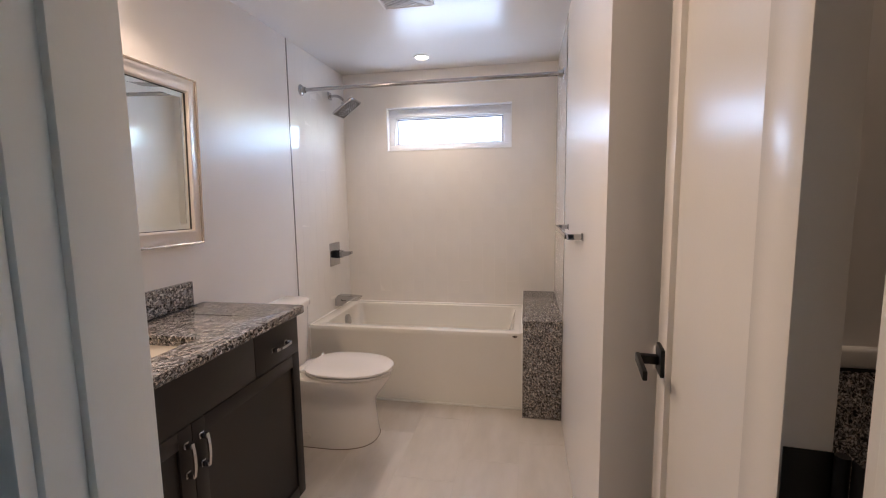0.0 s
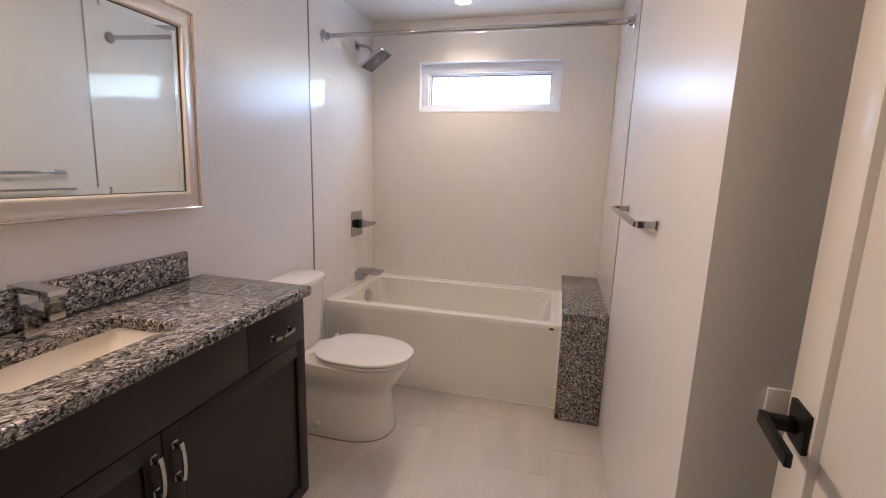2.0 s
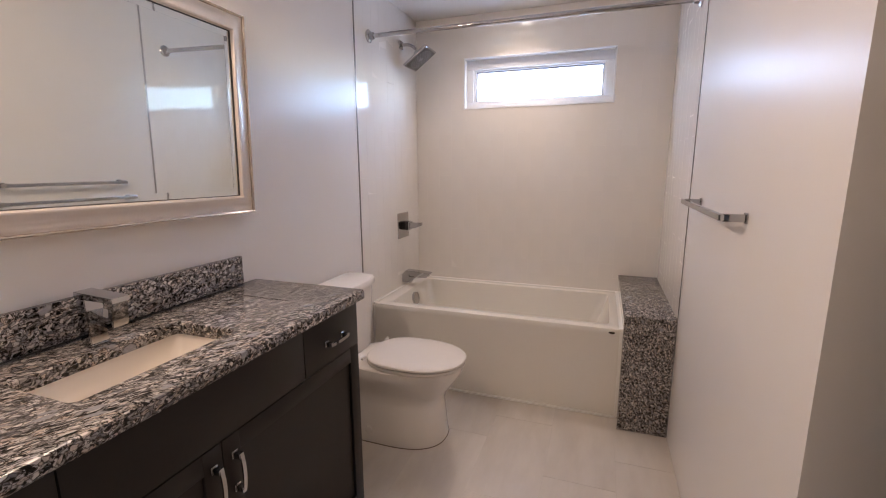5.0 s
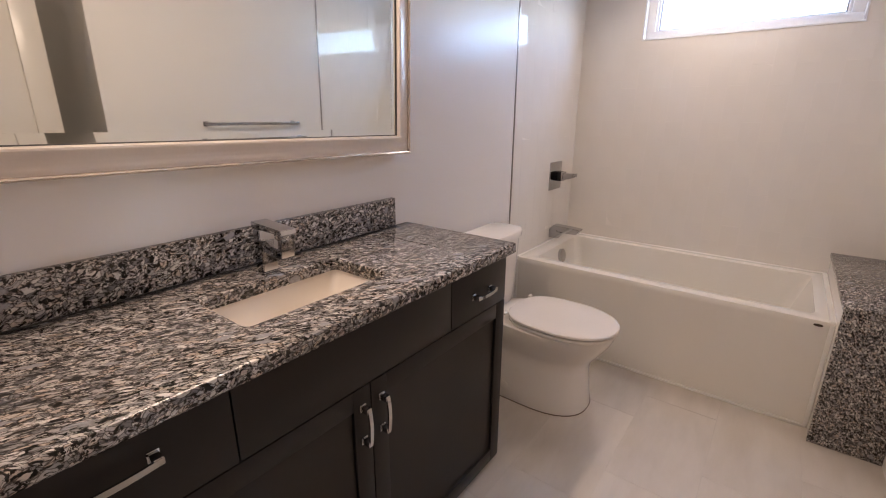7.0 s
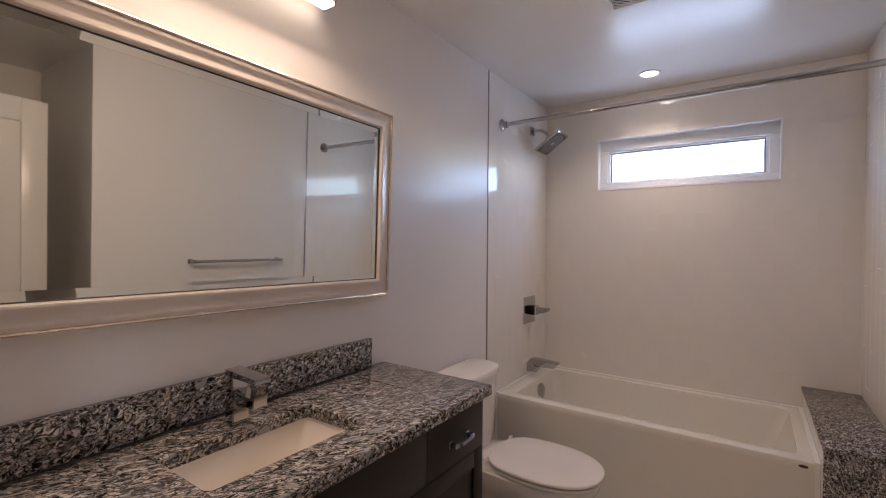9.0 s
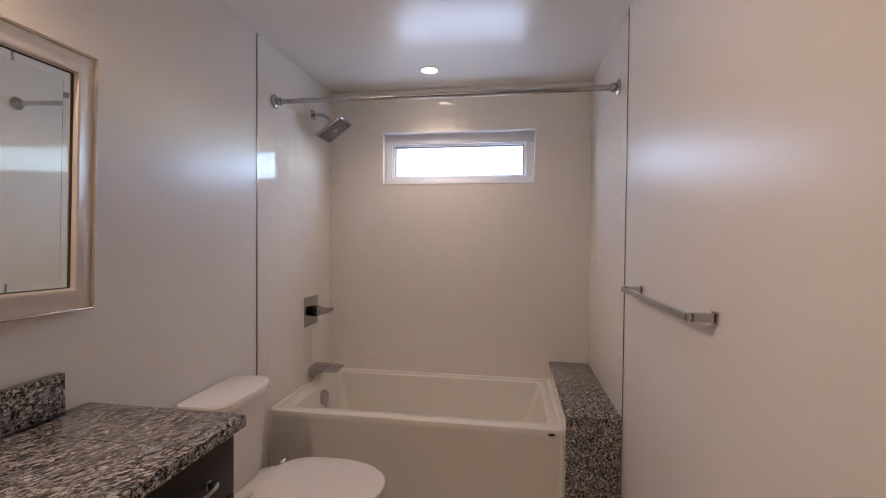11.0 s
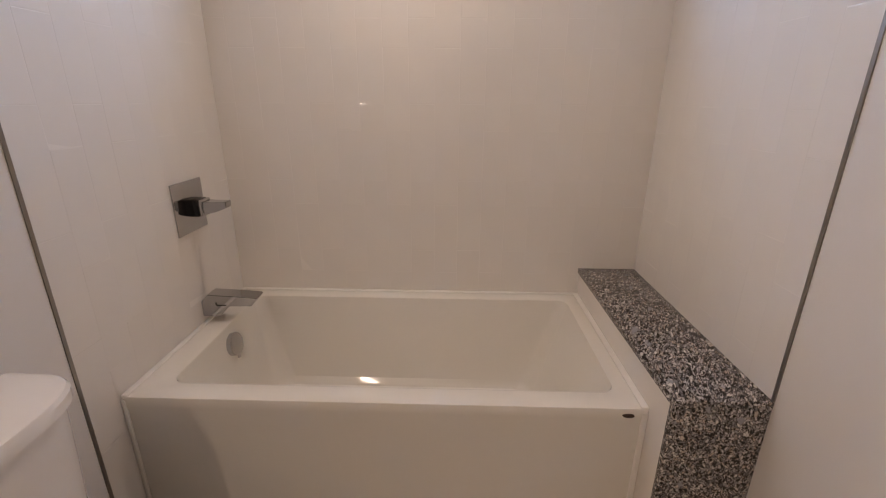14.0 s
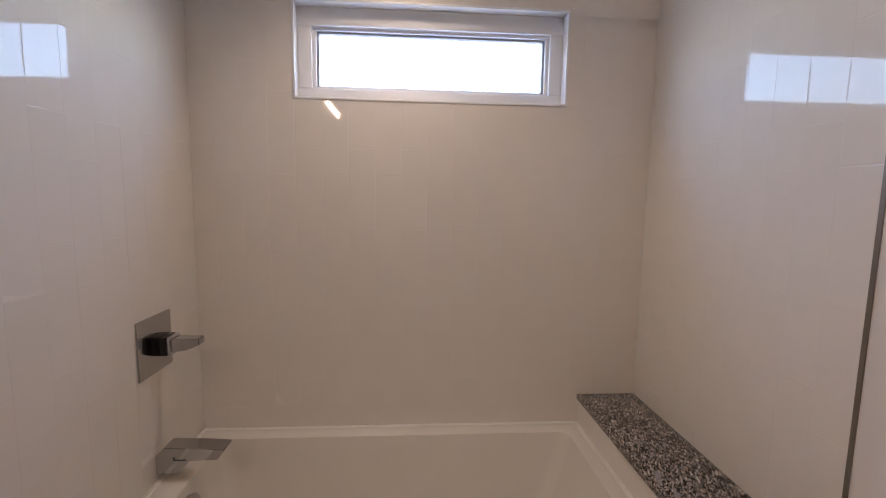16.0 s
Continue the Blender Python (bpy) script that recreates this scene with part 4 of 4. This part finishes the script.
def tile_mesh(w, h, depth, key, made={}):
    """A tile lying in x, y with its face at z = 0 and a soft edge; alike tiles share a mesh."""
    k = (round(w, 4), round(h, 4), key)
    if k not in made:
        me = bpy.data.meshes.new("tile")
        d = depth
        # wall tiles have crisp long sides and softer ends
        e, f = (0.0014, 0.0020) if key == "wall" else (0.0004, 0.0004)
        ring = lambda i, j, z: [(i - w / 2, j - h / 2, z), (w / 2 - i, j - h / 2, z), (w / 2 - i, h / 2 - j, z), (i - w / 2, h / 2 - j, z)]
        vs = ring(0, 0, -d) + ring(0, 0, -0.0004) + ring(e, f, 0)
        fs = [(a + k2, a + (k2 + 1) % 4, a + 4 + (k2 + 1) % 4, a + 4 + k2) for a in (0, 4) for k2 in range(4)] + [(8, 9, 10, 11)]
        me.from_pydata(vs, [], fs)
        me.update()
        made[k] = me
    return made[k]


def cut(rect, hole):
    """A rectangle less a hole: up to four rectangles."""
    x0, x1, z0, z1 = rect
    a, b, c, d2 = hole
    if x1 <= a or x0 >= b or z1 <= c or z0 >= d2:
        return [rect]
    out = []
    if z0 < c:
        out.append((x0, x1, z0, c))
    if z1 > d2:
        out.append((x0, x1, d2, z1))
    lo, hi = max(z0, c), min(z1, d2)
    if x0 < a:
        out.append((x0, a, lo, hi))
    if x1 > b:
        out.append((b, x1, lo, hi))
    return out


def lay(parent, place, u0, u1, z0, z1, first, hole=None, seed=1, material=None):
    """Upright stacked tiles with every second column a third higher, each a hair out of true."""
    rng = random.Random(seed)
    material = material or TILE
    k0 = int((u0 - first) / TWID) - 1
    for k in range(k0, k0 + int((u1 - u0) / TWID) + 4):
        a, b = first + k * TWID, first + (k + 1) * TWID
        a, b = max(a, u0), min(b, u1)
        if b - a < 0.012:
            continue
        base = 1.490 if k % 2 == 0 else 1.590
        for j in range(-6, 5):
            lo, hi = max(base + j * THGT, z0), min(base + (j + 1) * THGT, z1)
            if hi - lo < 0.012:
                continue
            for x0, x1, y0, y1 in (cut((a, b, lo, hi), hole) if hole else [(a, b, lo, hi)]):
                if x1 - x0 < 0.008 or y1 - y0 < 0.008:
                    continue
                me = tile_mesh(x1 - x0 - JOINT * 0.15, y1 - y0 - JOINT, 0.007, "wall")
                if not me.materials:
                    me.materials.append(material)
                ob = new("tile", me)
                tilt = Euler((rng.gauss(0, 0.0011), rng.gauss(0, 0.0011), 0)).to_matrix().to_4x4()
                ob.matrix_world = place @ Matrix.Translation(((x0 + x1) / 2, (y0 + y1) / 2, rng.uniform(-0.0001, 0.0))) @ tilt
                ob.parent = parent


BACK = Matrix(((1, 0, 0, 0), (0, 0, -1, 0), (0, 1, 0, 0), (0, 0, 0, 1)))
LEFT = Matrix(((0, 0, 1, 0), (1, 0, 0, 0), (0, 1, 0, 0), (0, 0, 0, 1)))
RIGHT = Matrix(((0, 0, -1, W), (-1, 0, 0, 0), (0, 1, 0, 0), (0, 0, 0, 1)))
g = ((0.001, WX0 - 0.006, 0.0004, 0.0098, 0.40, CEIL - 0.001), (WX1 + 0.006, W - 0.001, 0.0004, 0.0098, 0.40, CEIL - 0.001), (WX0 - 0.006, WX1 + 0.006, 0.0004, 0.0098, 0.40, WZ0 - 0.006), (WX0 - 0.006, WX1 + 0.006, 0.0004, 0.0098, WZ1 + 0.006, CEIL - 0.001))
part("grout", boxes(*g), GROUT, wall_back)
part("grout", boxes((-0.0098, -0.0004, STRIP, 0.001, 0.0, CEIL - 0.001)), GROUT, wall_left)
part("grout", boxes((W + 0.0004, W + 0.0098, STRIP, 0.001, 0.0, CEIL - 0.001)), GROUT, wall_right)
lay(wall_back, BACK, 0.0003, W - 0.0003, TZ - 0.05, CEIL - 0.001, 0.468, (WX0 - 0.006, WX1 + 0.006, WZ0 - 0.006, WZ1 + 0.006), 3)
lay(wall_left, LEFT, STRIP + 0.001, -0.0003, 0.001, CEIL - 0.001, -0.776, None, 5)
lay(wall_right, RIGHT, 0.0003, -STRIP - 0.001, 0.60, CEIL - 0.001, 0.682 - TWID, None, 7)

rng = random.Random(11)
for i in range(-4, 8):
    x0, x1 = 1.158 + (i - 1) * 0.305, 1.158 + i * 0.305
    x0, x1 = max(x0, 0.001), min(x1, RECESS - 0.001)
    if x1 - x0 < 0.02:
        continue
    for j in range(-8, 4):
        y0 = -1.372 - 0.2 * ((1 - i) % 3) + j * 0.61
        y1 = y0 + 0.61
        a, b = max(y0, -3.249), min(y1, TY - 0.004 if x0 < 1.45 else LY)
        if b - a < 0.02:
            continue
        me = tile_mesh(x1 - x0 - 0.0018, b - a - 0.0018, 0.006, "floor")
        if not me.materials:
            me.materials.append(FLOOR_TILE)
        ob = new("floor_tile", me)
        ob.matrix_world = Matrix.Translation(((x0 + x1) / 2, (a + b) / 2, rng.uniform(-0.0004, 0.0))) @ Euler((rng.gauss(0, 0.0004), rng.gauss(0, 0.0004), 0)).to_matrix().to_4x4()
        ob.parent = floor
